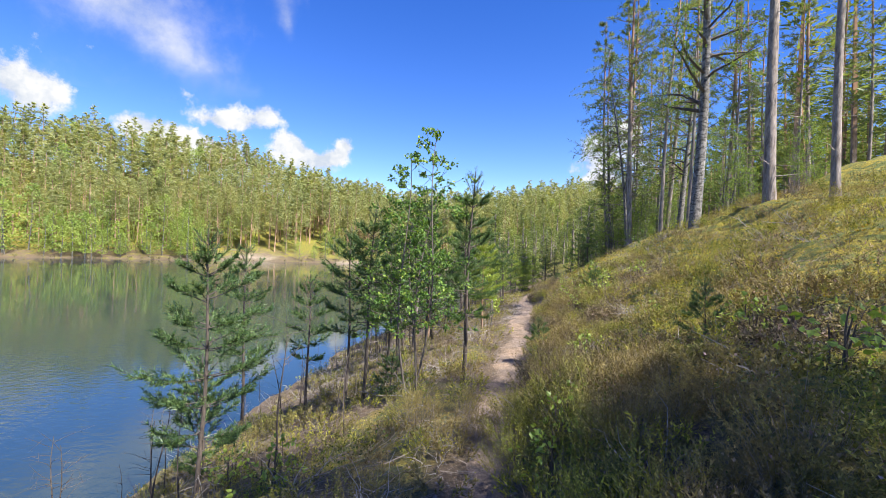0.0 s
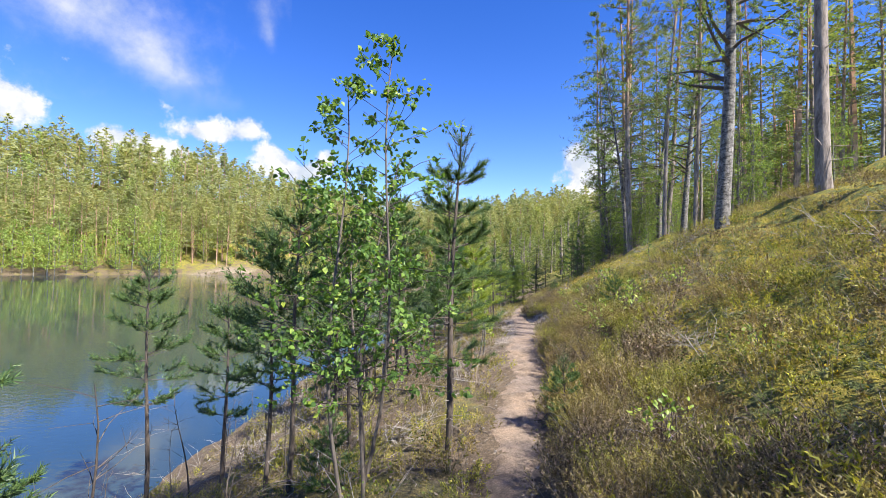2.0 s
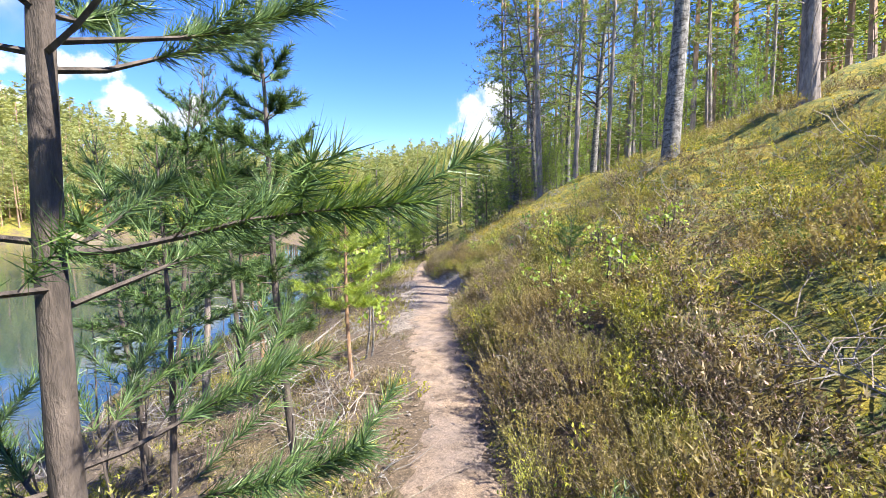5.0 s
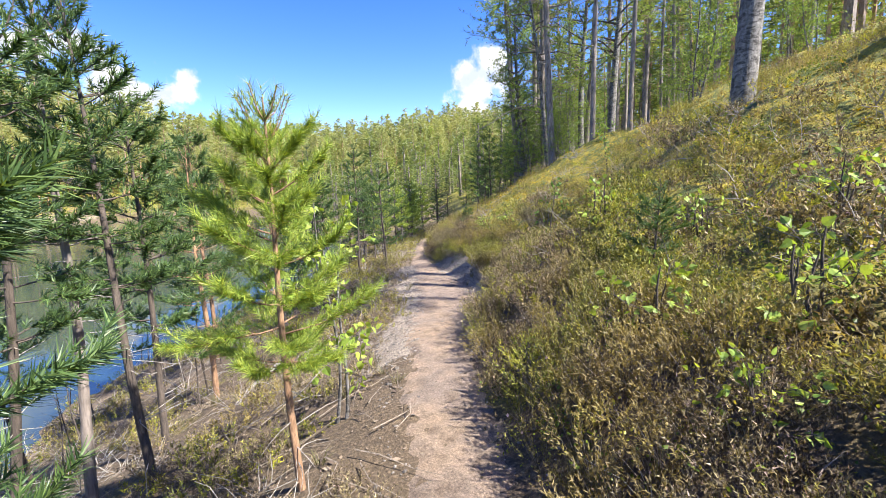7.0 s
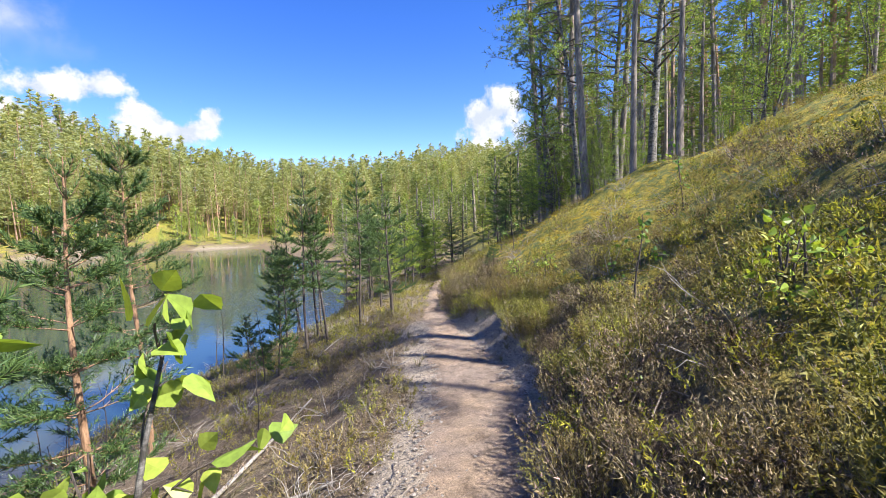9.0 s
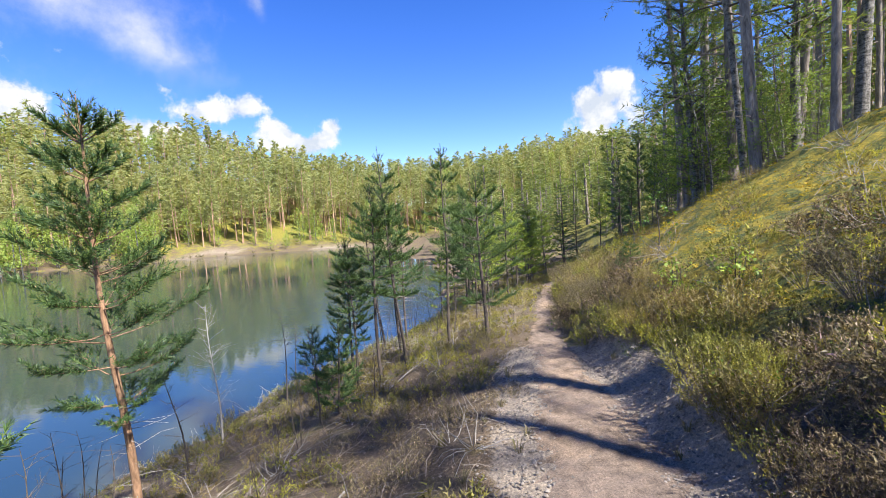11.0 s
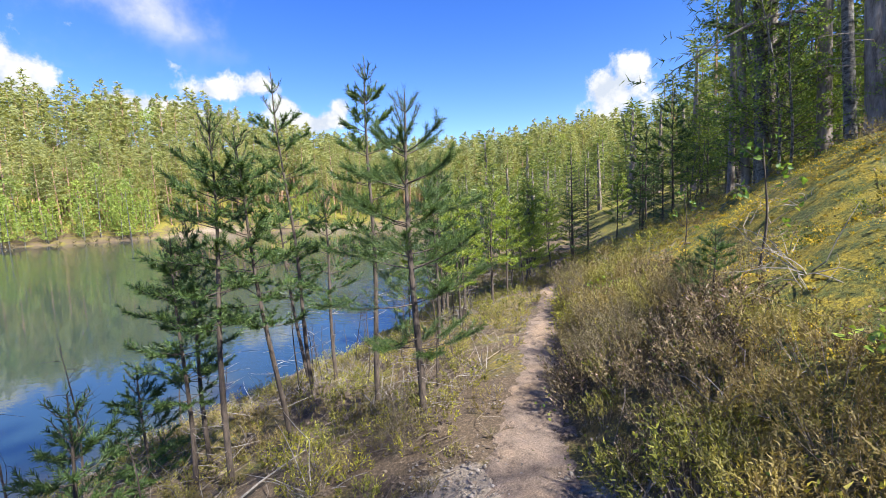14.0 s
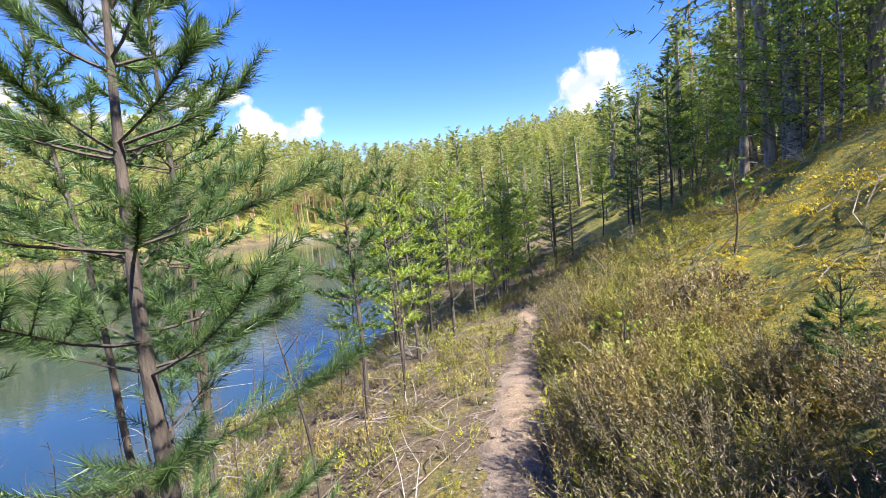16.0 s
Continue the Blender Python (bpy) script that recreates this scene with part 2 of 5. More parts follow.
M_NEEDLE = leaf_material("pine_needles", [(0.0, (0.035, 0.07, 0.028)), (0.5, (0.075, 0.135, 0.045)), (1.0, (0.15, 0.22, 0.065))], 0.32, 0.03)
M_NEEDLE_YOUNG = leaf_material("young_pine_needles", [(0.0, (0.13, 0.21, 0.04)), (0.5, (0.25, 0.35, 0.06)), (1.0, (0.46, 0.50, 0.09))], 0.4, 0.03)
M_NEEDLE_TALL = leaf_material("tall_pine_needles", [(0.0, (0.10, 0.145, 0.055)), (0.5, (0.18, 0.235, 0.085)), (1.0, (0.29, 0.33, 0.12))], 0.5, 0.02)
# paler than real needles: haze and brightness of the distance are in the colour
M_NEEDLE_FAR_HAZED = leaf_material("hazed_far_pine_needles", [(0.0, (0.27, 0.295, 0.125)), (0.5, (0.34, 0.355, 0.15)), (1.0, (0.42, 0.42, 0.18))], 0.45, 0.02, 0.14, 0.5, (0.28, 0.315, 0.14))
M_LEAF = leaf_material("birch_leaves", [(0.0, (0.065, 0.135, 0.03)), (0.55, (0.125, 0.225, 0.05)), (0.9, (0.20, 0.31, 0.065)), (1.0, (0.33, 0.41, 0.07))], 0.45, 0.02)
M_SHORE_LEAF = leaf_material("shore_birch_leaves", [(0.0, (0.13, 0.20, 0.05)), (0.5, (0.20, 0.29, 0.075)), (1.0, (0.30, 0.38, 0.10))], 0.4, 0.02, 0.12, 0.5, (0.29, 0.37, 0.08))
M_TREE_LEAF = leaf_material("old_birch_leaves", [(0.0, (0.10, 0.17, 0.045)), (0.55, (0.17, 0.26, 0.065)), (1.0, (0.32, 0.40, 0.09))], 0.5, 0.02)
M_LEAF_FAR = leaf_material("far_birch_leaves", [(0.0, (0.17, 0.26, 0.045)), (0.5, (0.27, 0.37, 0.065)), (1.0, (0.40, 0.47, 0.08))], 0.4, 0.03)
M_HEATH = leaf_material("heather_shoots", [(0.0, (0.09, 0.10, 0.03)), (0.4, (0.17, 0.185, 0.05)), (0.75, (0.27, 0.28, 0.065)), (1.0, (0.42, 0.40, 0.11))], 0.36, 0.015, 0.9, 0.5, (0.25, 0.20, 0.10), 2.6)
M_HEATH_DRY = leaf_material("dry_heather", [(0.0, (0.075, 0.06, 0.04)), (0.45, (0.16, 0.13, 0.085)), (0.75, (0.25, 0.21, 0.13)), (0.92, (0.33, 0.26, 0.19)), (1.0, (0.42, 0.29, 0.32))], 0.25, 0.015, clump=3.1)
M_BERRY = leaf_material("berry_shrub_leaves", [(0.0, (0.045, 0.08, 0.018)), (0.5, (0.11, 0.15, 0.026)), (0.85, (0.21, 0.23, 0.04)), (1.0, (0.33, 0.27, 0.06))], 0.38, 0.02, clump=2.2)
M_MOSS = leaf_material("golden_moss", [(0.0, (0.14, 0.13, 0.018)), (0.5, (0.36, 0.29, 0.025)), (0.85, (0.56, 0.42, 0.03)), (1.0, (0.48, 0.26, 0.03))], 0.25, 0.03, clump=1.6)
M_GRASS = leaf_material("dry_grass", [(0.0, (0.075, 0.075, 0.03)), (0.5, (0.15, 0.13, 0.065)), (1.0, (0.26, 0.21, 0.115))], 0.3, 0.04)
M_HEATH_FRESH = leaf_material("fresh_heather_tips", [(0.0, (0.14, 0.16, 0.03)), (0.5, (0.29, 0.30, 0.05)), (1.0, (0.48, 0.44, 0.085))], 0.38, 0.015, clump=3.4)
M_STONE = stone_material("grey_gravel", (0.10, 0.085, 0.073), (0.26, 0.225, 0.195))
M_LITTER = stone_material("dry_leaf_litter", (0.075, 0.05, 0.033), (0.25, 0.19, 0.135))
M_CUMULUS = cloud_material("cumulus", 0.5, 0.38, 0.007, 1.54)
M_CIRRUS = cloud_material("cirrus", 2.3, 0.36, 0.0028, 1.15)


# ---- mesh tools ----
RNG = np.random.default_rng(7)


class Bag:
    """Gathers vertices and faces (triangles and quads) for one mesh."""

    def __init__(self):
        self.v, self.f3, self.f4, self.n = [], [], [], 0

    def add(self, v, f):
        v = np.asarray(v, float).reshape(-1, 3)
        f = np.asarray(f, np.int64)
        (self.f3 if f.shape[1] == 3 else self.f4).append(f + self.n)
        self.v.append(v)
        self.n += len(v)

    def moved(self, m):
        """Its vertices under a 4 x 4 numpy matrix."""
        return np.concatenate(self.v) @ m[:3, :3].T + m[:3, 3]

    def put(self, other, m):
        k = self.n
        self.v.append(other.moved(m))
        self.n += other.n
        self.f3 += [f + k for f in other.f3]
        self.f4 += [f + k for f in other.f4]

    def mesh(self, name, mat, smooth=False):
        me = bpy.data.meshes.new(name)
        v = np.concatenate(self.v) if self.v else np.zeros((0, 3))
        f3 = np.concatenate(self.f3) if self.f3 else np.zeros((0, 3), np.int64)
        f4 = np.concatenate(self.f4) if self.f4 else np.zeros((0, 4), np.int64)
        me.vertices.add(len(v))
        me.vertices.foreach_set("co", v.astype(np.float32).ravel())
        me.loops.add(len(f3) * 3 + len(f4) * 4)
        me.loops.foreach_set("vertex_index", np.concatenate([f3.ravel(), f4.ravel()]).astype(np.int32))
        me.polygons.add(len(f3) + len(f4))
        start = np.concatenate([np.arange(len(f3)) * 3, len(f3) * 3 + np.arange(len(f4)) * 4])
        me.polygons.foreach_set("loop_start", start.astype(np.int32))
        me.polygons.foreach_set("use_smooth", np.full(len(f3) + len(f4), smooth))
        me.materials.append(mat)
        me.update(calc_edges=True)
        me.validate()
        return me


def part(name, bag, mat, parent, label="", smooth=False):
    ob = new(name, bag.mesh(name, mat, smooth))
    ob.parent = parent
    return tagged(ob, label)


def matrix(x, y, z, turn=0.0, size=1.0, tilt=(0.0, 0.0)):
    m = Matrix.Translation((x, y, z)) @ Euler((tilt[0], tilt[1], turn)).to_matrix().to_4x4() @ Matrix.Diagonal((size, size, size, 1))
    return np.array(m)


def tube(bag, pts, radii, sides=6):
    """A tapered, bent tube along pts."""
    pts, radii = np.asarray(pts, float), np.asarray(radii, float)
    d = np.gradient(pts, axis=0)
    d /= np.linalg.norm(d, axis=1)[:, None] + 1e-9
    ref = np.where(np.abs(d[:, 2:3]) > 0.9, [[1.0, 0, 0]], [[0, 0, 1.0]])
    u = np.cross(d, ref); u /= np.linalg.norm(u, axis=1)[:, None] + 1e-9
    w = np.cross(d, u)
    a = np.arange(sides) * 2 * np.pi / sides
    ring = pts[:, None] + radii[:, None, None] * (np.cos(a)[None, :, None] * u[:, None] + np.sin(a)[None, :, None] * w[:, None])
    i, j = np.meshgrid(np.arange(len(pts) - 1), np.arange(sides), indexing="ij")
    k = (j + 1) % sides
    f = np.stack([i * sides + j, i * sides + k, (i + 1) * sides + k, (i + 1) * sides + j], -1).reshape(-1, 4)
    bag.add(ring.reshape(-1, 3), f)


def unit(v):
    return v / (np.linalg.norm(v, axis=-1, keepdims=True) + 1e-9)


def needles(bag, p0, p1, count, length, width, rng, spread=(0.45, 1.0)):
    """Needles round the twigs p0 to p1, all slanting forward."""
    p0, p1 = np.repeat(p0, count, 0), np.repeat(p1, count, 0)
    t = rng.random((len(p0), 1))
    base = p0 + (p1 - p0) * t
    d = unit(p1 - p0)
    side = unit(np.cross(d, rng.normal(size=d.shape)))
    a = rng.uniform(*spread, (len(p0), 1))
    way = d * np.cos(a) + side * np.sin(a)
    ln = length * rng.uniform(0.75, 1.2, (len(p0), 1))
    w = unit(np.cross(way, rng.normal(size=d.shape))) * width
    tip = base + way * ln
    v = np.stack([base - w, base + w, tip], 1).reshape(-1, 3)
    bag.add(v, np.arange(len(v)).reshape(-1, 3))


def leaves(bag, base, way, size, rng, hi=False, wide=0.42, level=0.0):
    """Leaves from base along way; hi: eight-cornered, pointed, with a fold, else a diamond of two triangles; level: how flat they lie."""
    n = len(base)
    s = (size * rng.uniform(0.65, 1.2, (n, 1)))
    way = unit(way)
    side = unit(np.cross(way, rng.normal(size=way.shape) + [0, 0, level]))
    up = np.cross(side, way)
    if hi:
        c = [(0, 0, 0), (0.10, wide * 0.62, 0.05), (0.32, wide * 0.98, 0.08), (0.66, wide * 0.62, 0.04), (1.05, 0, -0.09), (0.66, -wide * 0.62, 0.04), (0.32, -wide * 0.98, 0.08), (0.10, -wide * 0.62, 0.05), (0.42, 0, -0.02)]
        v = np.stack([base + s * (a * way + b * side + e * up) for a, b, e in c], 1).reshape(-1, 3)
        k = np.arange(n)[:, None] * 9
        f = np.concatenate([k + np.array(q) for q in ((0, 1, 8), (1, 2, 8), (2, 3, 8), (3, 4, 8), (4, 5, 8), (5, 6, 8), (6, 7, 8), (7, 0, 8))])
        bag.add(v, f)
    else:
        c = [(0, 0, 0), (0.42, wide, 0.06), (1.0, 0, 0), (0.42, -wide, 0.06)]
        v = np.stack([base + s * (a * way + b * side + e * up) for a, b, e in c], 1).reshape(-1, 3)
        k = np.arange(n)[:, None] * 4
        bag.add(v, np.concatenate([k + np.array((0, 1, 2)), k + np.array((0, 2, 3))]))


# ---- the lie of the land ----
LAKE = -4.75
PATH_Y = [-40, -5, 0, 2.8, 5.2, 8, 9.4, 11, 12.5, 14.7, 17, 20, 23, 26.4, 32, 40, 60]
PATH_X = [-4, -0.6, 0.1, 0.3, 0.68, 1.38, 1.78, 2.03, 2.35, 3.1, 3.42, 3.8, 4.5, 5.35, 8.0, 10.6, 15]
PATH_Z = [-1.4, -1.55, -1.62, -1.72, -1.85, -1.86, -1.85, -1.82, -1.92, -2.18, -2.27, -2.38, -2.46, -2.6, -3.0, -3.2, -3.4]
PATH_W = [.3, .25, .20, .19, .24, .29, .31, .31, .42, .62, .42, .26, .22, .13, .02, .02, .02]
SHORE_Y = [-60, 0, 9.3, 15, 20, 24, 27, 29.4, 34, 45, 60, 80, 100, 120]
SHORE_X = [-9, -6.0, -5.3, -4.7, -4.0, -2.7, -1.1, 0.6, 1.9, 2.6, 0.5, -6, -14, -30]
FAR_X = [-400, -160, -120, -80, -60, -40, -20, 0, 60]
FAR_Y = [-40, 30, 56, 80, 93, 99, 104, 110, 120]


def smooth01(t):
    t = np.clip(t, 0, 1)
    return t * t * (3 - 2 * t)


_w = np.random.default_rng(17)
WAVES = [(k * math.cos(d), k * math.sin(d), p, 0.105 / k ** 0.75) for k, d, p in zip(np.geomspace(1.1, 17, 22), _w.uniform(0, 6.28, 22), _w.uniform(0, 6.28, 22))]


def wobble(x, y):
    """Uneven hummocks, from two metres across down to a hand's breadth."""
    bend = 0.5 * np.sin(0.7 * x + 0.9 * y)
    return sum(h * np.sin(a * x + b * y + p + bend) for a, b, p, h in WAVES) * 0.55


def ground_z(x, y):
    """Height of the ground at x, y (arrays)."""
    x, y = np.asarray(x, float), np.asarray(y, float)
    px, pz, pw = np.interp(y, PATH_Y, PATH_X), np.interp(y, PATH_Y, PATH_Z), np.interp(y, PATH_Y, PATH_W)
    xs = np.interp(y, SHORE_Y, SHORE_X)
    d = x - px
    # uphill side
    r = np.maximum(d - pw, 0)
    slope = np.interp(y, [0, 5, 10, 13.5, 20, 26, 60], [.39, .43, .51, .61, .57, .49, .42])
    up = slope * r + 0.12 * smooth01(r / 0.5) - 0.12 * smooth01(r / 6)
    up = up - 0.22 * np.maximum(r - 5.5, 0)
    up = up - 0.24 * np.maximum(r - 13, 0)
    up = np.minimum(up, 14)
    # lake side
    le = np.maximum(-d - pw, 0)
    span = np.maximum(px - pw - xs, 1.0)
    u = le / span
    bank = (LAKE - pz) * np.where(u < 1, np.abs(u) ** np.interp(y, [0, 9, 16, 30], [1.4, 1.3, 1.05, 1.0]), 1 + (u - 1) * 0.9)
    z = pz + np.where(d > 0, up, bank)
    edge = smooth01((np.abs(d) - pw) / 0.6)
    z = z + wobble(x, y) * edge * np.where(d > 0, 0.6 + 0.6 * smooth01(d / 3), 0.6) - 0.03 * (1 - edge)
    z = np.maximum(z, LAKE - 1.2)
    # the far side of the lake
    d2 = y - np.interp(x, FAR_X, FAR_Y)
    k = np.interp(x, [-160, -110, -75, -45, -20, 20, 60], [.46, .42, .37, .23, .16, .20, .3])
    far = LAKE + 0.1 + 0.06 * np.clip(d2, 0, 8) + k * np.clip(d2 - 6, 0, 62) + 0.02 * np.maximum(d2 - 68, 0)
    far = far + 1.2 * np.sin(x * 0.05 + y * 0.03) * smooth01(d2 / 30)
    w = smooth01(d2 / 12)
    low = np.where(d2 > -3, np.minimum(z, 40), z)
    z = np.where(d2 > 0, np.maximum(low * (1 - w) + w * np.where(low > far, low, far), np.where(z > far, z, far)), z)
    return z


def moss_share(x, y):
    d = x - np.interp(y, PATH_Y, PATH_X)
    right = smooth01((d - 0.9) / 1.5)
    spot = np.exp(-(((d - 3.4) / 2.4) ** 2)) * smooth01((y - 16) / 3) * 0.75
    left = np.interp(y, [0, 8, 10, 17, 19], [0.14, 0.1, -0.02, -0.02, 0.06]) * smooth01((-d - 0.2) / 0.5)
    far = 0.28 * smooth01((y - np.interp(x, FAR_X, FAR_Y) - 6) / 6)
    return far + 0.10 + 0.50 * right + spot + left


def gravel_edge(y):
    """How far the open gravel reaches uphill from the path's middle."""
    return np.interp(y, [11.6, 12.4, 13.5, 15.5, 17.2, 18.2, 19.2, 19.8], [-1.5, 0.2, 0.75, 0.8, 1.0, 0.75, 0.25, -1.5])


def bare_share(x, y):
    """Where sand and gravel lie open: the widened path and the far shore."""
    d = x - np.interp(y, PATH_Y, PATH_X)
    near = smooth01((gravel_edge(y) - d) / 0.4 + 0.6) * smooth01((d + 1.1) / 0.5)
    d2 = y - np.interp(x, FAR_X, FAR_Y)
    patch = np.exp(-(((x + 47) / 8.0) ** 4)) + 0.8 * np.exp(-(((x + 17) / 7.0) ** 4))
    far = smooth01((d2 + 3) / 2) * smooth01((2.5 + 11 * patch - d2) / 3)
    return np.maximum(0.75 * near, 0.5 * far)


def axis(lo, a, b, hi, step, grow=1.16):
    mid = list(np.arange(a, b, step))
    out, s, p = [], step, b
    while p < hi:
        out.append(p); s *= grow; p += s
    out.append(hi)
    back, s, p = [], step, a
    while p > lo:
        s *= grow; p -= s; back.append(max(p, lo))
    return np.array(back[::-1] + mid + out)


def build_ground():
    xs, ys = axis(-420, -6, 11, 420, 0.14), axis(-60, -2, 30, 520, 0.14)
    gx, gy = np.meshgrid(xs, ys)
    z = ground_z(gx, gy)
    b = Bag()
    i, j = np.meshgrid(np.arange(len(ys) - 1), np.arange(len(xs) - 1), indexing="ij")
    w = len(xs)
    f = np.stack([i * w + j, i * w + j + 1, (i + 1) * w + j + 1, (i + 1) * w + j], -1).reshape(-1, 4)
    b.add(np.stack([gx, gy, z], -1).reshape(-1, 3), f)
    ob = new("ground", b.mesh("ground", M_GROUND, True))
    at = ob.data.attributes.new("moss", 'FLOAT', 'POINT')
    at.data.foreach_set("value", moss_share(gx, gy).ravel().astype(np.float32))
    at = ob.data.attributes.new("bare", 'FLOAT', 'POINT')
    at.data.foreach_set("value", bare_share(gx, gy).ravel().astype(np.float32))
    tagged(ob, "mossy forest floor sloping down to a lake", "ground", kind="structure")


def build_path():
    ys = np.arange(-6, 27.5, 0.07)
    us = np.linspace(-1, 1, 15)
    px, pw = np.interp(ys, PATH_Y, PATH_X), np.interp(ys, PATH_Y, PATH_W)
    ragged = lambda s: 0.05 * np.sin(ys * 2.1 + s) + 0.03 * np.sin(ys * 4.7 + 2 * s) + 0.012 * np.sin(ys * 11 + s) + 0.008 * np.sin(ys * 19 + s)
    le, ri = px - pw - 0.02 + ragged(1), px + pw + 0.02 + ragged(4) + np.interp(ys, [12, 14, 16.5, 18.2], [0, 0.12, 0.12, 0])
    gx = le[:, None] + (ri - le)[:, None] * (us + 1) / 2
    gy = np.repeat(ys[:, None], len(us), 1)
    z = ground_z(gx, gy) + 0.034 * (1 - us ** 4) - 0.016 + 0.008 * np.sin(gx * 23 + gy * 9) + 0.008 * np.sin(gy * 31 - gx * 13) + 0.007 * np.sin(gy * 13 + gx * 41)
    b = Bag()
    i, j = np.meshgrid(np.arange(len(ys) - 1), np.arange(len(us) - 1), indexing="ij")
    w = len(us)
    b.add(np.stack([gx, gy, z], -1).reshape(-1, 3), np.stack([i * w + j, i * w + j + 1, (i + 1) * w + j + 1, (i + 1) * w + j], -1).reshape(-1, 4))
    tagged(new("path", b.mesh("path", M_PATH, True)), "narrow trodden footpath of sand and fine gravel", "footpath", kind="structure")


def build_water():
    b = Bag()
    b.add([(-420, -60, LAKE), (10, -60, LAKE), (10, 125, LAKE), (-420, 125, LAKE)], [(0, 1, 2, 3)])
    tagged(new("water", b.mesh("water", M_WATER)), "calm dark forest lake with faint ripples", "lake", kind="structure")


build_ground()
build_path()
build_water()


# ---- clouds ----
def cloud(name, puffs, mat, label, pad=1.5):
    """A backdrop sheet on the sky. puffs: bearing, height, half width, half height (degrees), weight."""
    p = np.array(puffs, float)
    a0, a1 = (p[:, 0] - p[:, 2] * pad).min() - 1, (p[:, 0] + p[:, 2] * pad).max() + 1
    e0, e1 = (p[:, 1] - p[:, 3] * pad).min() - 1, (p[:, 1] + p[:, 3] * pad).max() + 1
    az, el = np.meshgrid(np.linspace(a0, a1, 46), np.linspace(e0, e1, 30))
    den = np.zeros_like(az)
    for a, e, w, h, k in p:
        den += k * np.exp(-((az - a) / w) ** 2 - ((el - e) / h) ** 2)
    den = np.minimum(den, 1.3)
    r = 2400.0
    A, E = np.radians(az), np.radians(el)
    v = np.stack([r * np.sin(A) * np.cos(E), r * np.cos(A) * np.cos(E) , r * np.sin(E)], -1).reshape(-1, 3)
    i, j = np.meshgrid(np.arange(29), np.arange(45), indexing="ij")
    b = Bag()
    b.add(v, np.stack([i * 46 + j, i * 46 + j + 1, (i + 1) * 46 + j + 1, (i + 1) * 46 + j], -1).reshape(-1, 4))
    ob = new(name, b.mesh(name, mat))
    at = ob.data.attributes.new("cover", 'FLOAT', 'POINT')
    at.data.foreach_set("value", den.ravel().astype(np.float32))
    ob.visible_shadow = False
    tagged(ob, label, "cloud", kind="structure")


cloud("backdrop_cloud", [(20.2, 9.0, 2.6, 3.0, 1.0), (18.6, 12.5, 2.4, 2.4, 1.0), (22.2, 13.6, 2.2, 2.3, 1.0), (24.2, 10.5, 1.6, 1.4, 0.7)], M_CUMULUS, "bright white cumulus cloud in a blue sky")
cloud("backdrop_cloud", [(-13.4, 11.4, 1.5, 1.3, 0.9), (-15.2, 10.2, 1.8, 1.1, 0.9), (-12.7, 12.6, 0.9, 0.9, 0.7), (-19.9, 11.6, 2.2, 2.2, 1.1), (-17.8, 10.0, 2.8, 1.7, 0.9)], M_CUMULUS, "small white cumulus puffs above the ridge")
cloud("backdrop_cloud", [(-22.3, 14.8, 1.7, 1.4, 0.9), (-25.2, 13.8, 2.8, 1.3, 0.9), (-28.5, 13.4, 2.8, 1.1, 0.8)], M_CUMULUS, "small white cumulus puffs above the ridge")
cloud("backdrop_cloud", [(-25.5, 9.0, 2.4, 1.8, 0.9), (-29, 10.4, 2.8, 1.8, 0.9), (-33, 11.3, 2.8, 1.8, 0.9), (-36, 11.8, 2.2, 1.4, 0.8), (-43, 13.2, 2.8, 2.4, 1.0), (-48, 14.4, 4.0, 3.4, 1.0)], M_CUMULUS, "white cumulus bank behind a wooded ridge")
cloud("backdrop_cirrus", [(-25.5, 17, 2.2, 1.0, 0.6), (-29, 19, 3.2, 1.6, 0.9), (-33, 21, 4, 2.1, 1.0), (-38, 23, 5, 2.7, 1.0), (-44, 25.5, 6, 3.2, 1.0), (-51, 28, 7, 3.8, 0.9), (-36, 26, 6, 2.6, 0.6)], M_CIRRUS, "thin wispy white cirrus streak")
cloud("backdrop_cirrus", [(-21.2, 27.0, 1.3, 2.0, 0.7), (-20.3, 24.8, 1.0, 1.8, 0.8)], M_CIRRUS, "thin wispy white cirrus scrap")


# ---- trees ----
def gz(x, y):
    return float(ground_z(x, y))


def bent(p, d, length, rise, steps, rng, wob=0.04):
    """Points of a bough from p along d that curves up (rise > 0) or down."""
    out, q, w = [p], np.array(p, float), np.array(d, float)
    for i in range(steps):
        w = unit(w + np.array([0, 0, rise / steps]) + rng.normal(size=3) * wob)
        q = q + w * length / steps
        out.append(q.copy())
    return np.array(out)


def along(pts, t):
    k = t * (len(pts) - 1)
    i = min(int(k), len(pts) - 2)
    return pts[i] + (pts[i + 1] - pts[i]) * (k - i), unit(pts[i + 1] - pts[i])


def thing(name, label, category, group=""):
    return tagged(new(name), label, category, group)


def sprig(bag, a, b, w, rng):
    """A thin twig as one flat sliver."""
    s = unit(np.cross(b - a, rng.normal(size=3))) * w
    bag.add([a - s, a + s, b], [(0, 1, 2)])


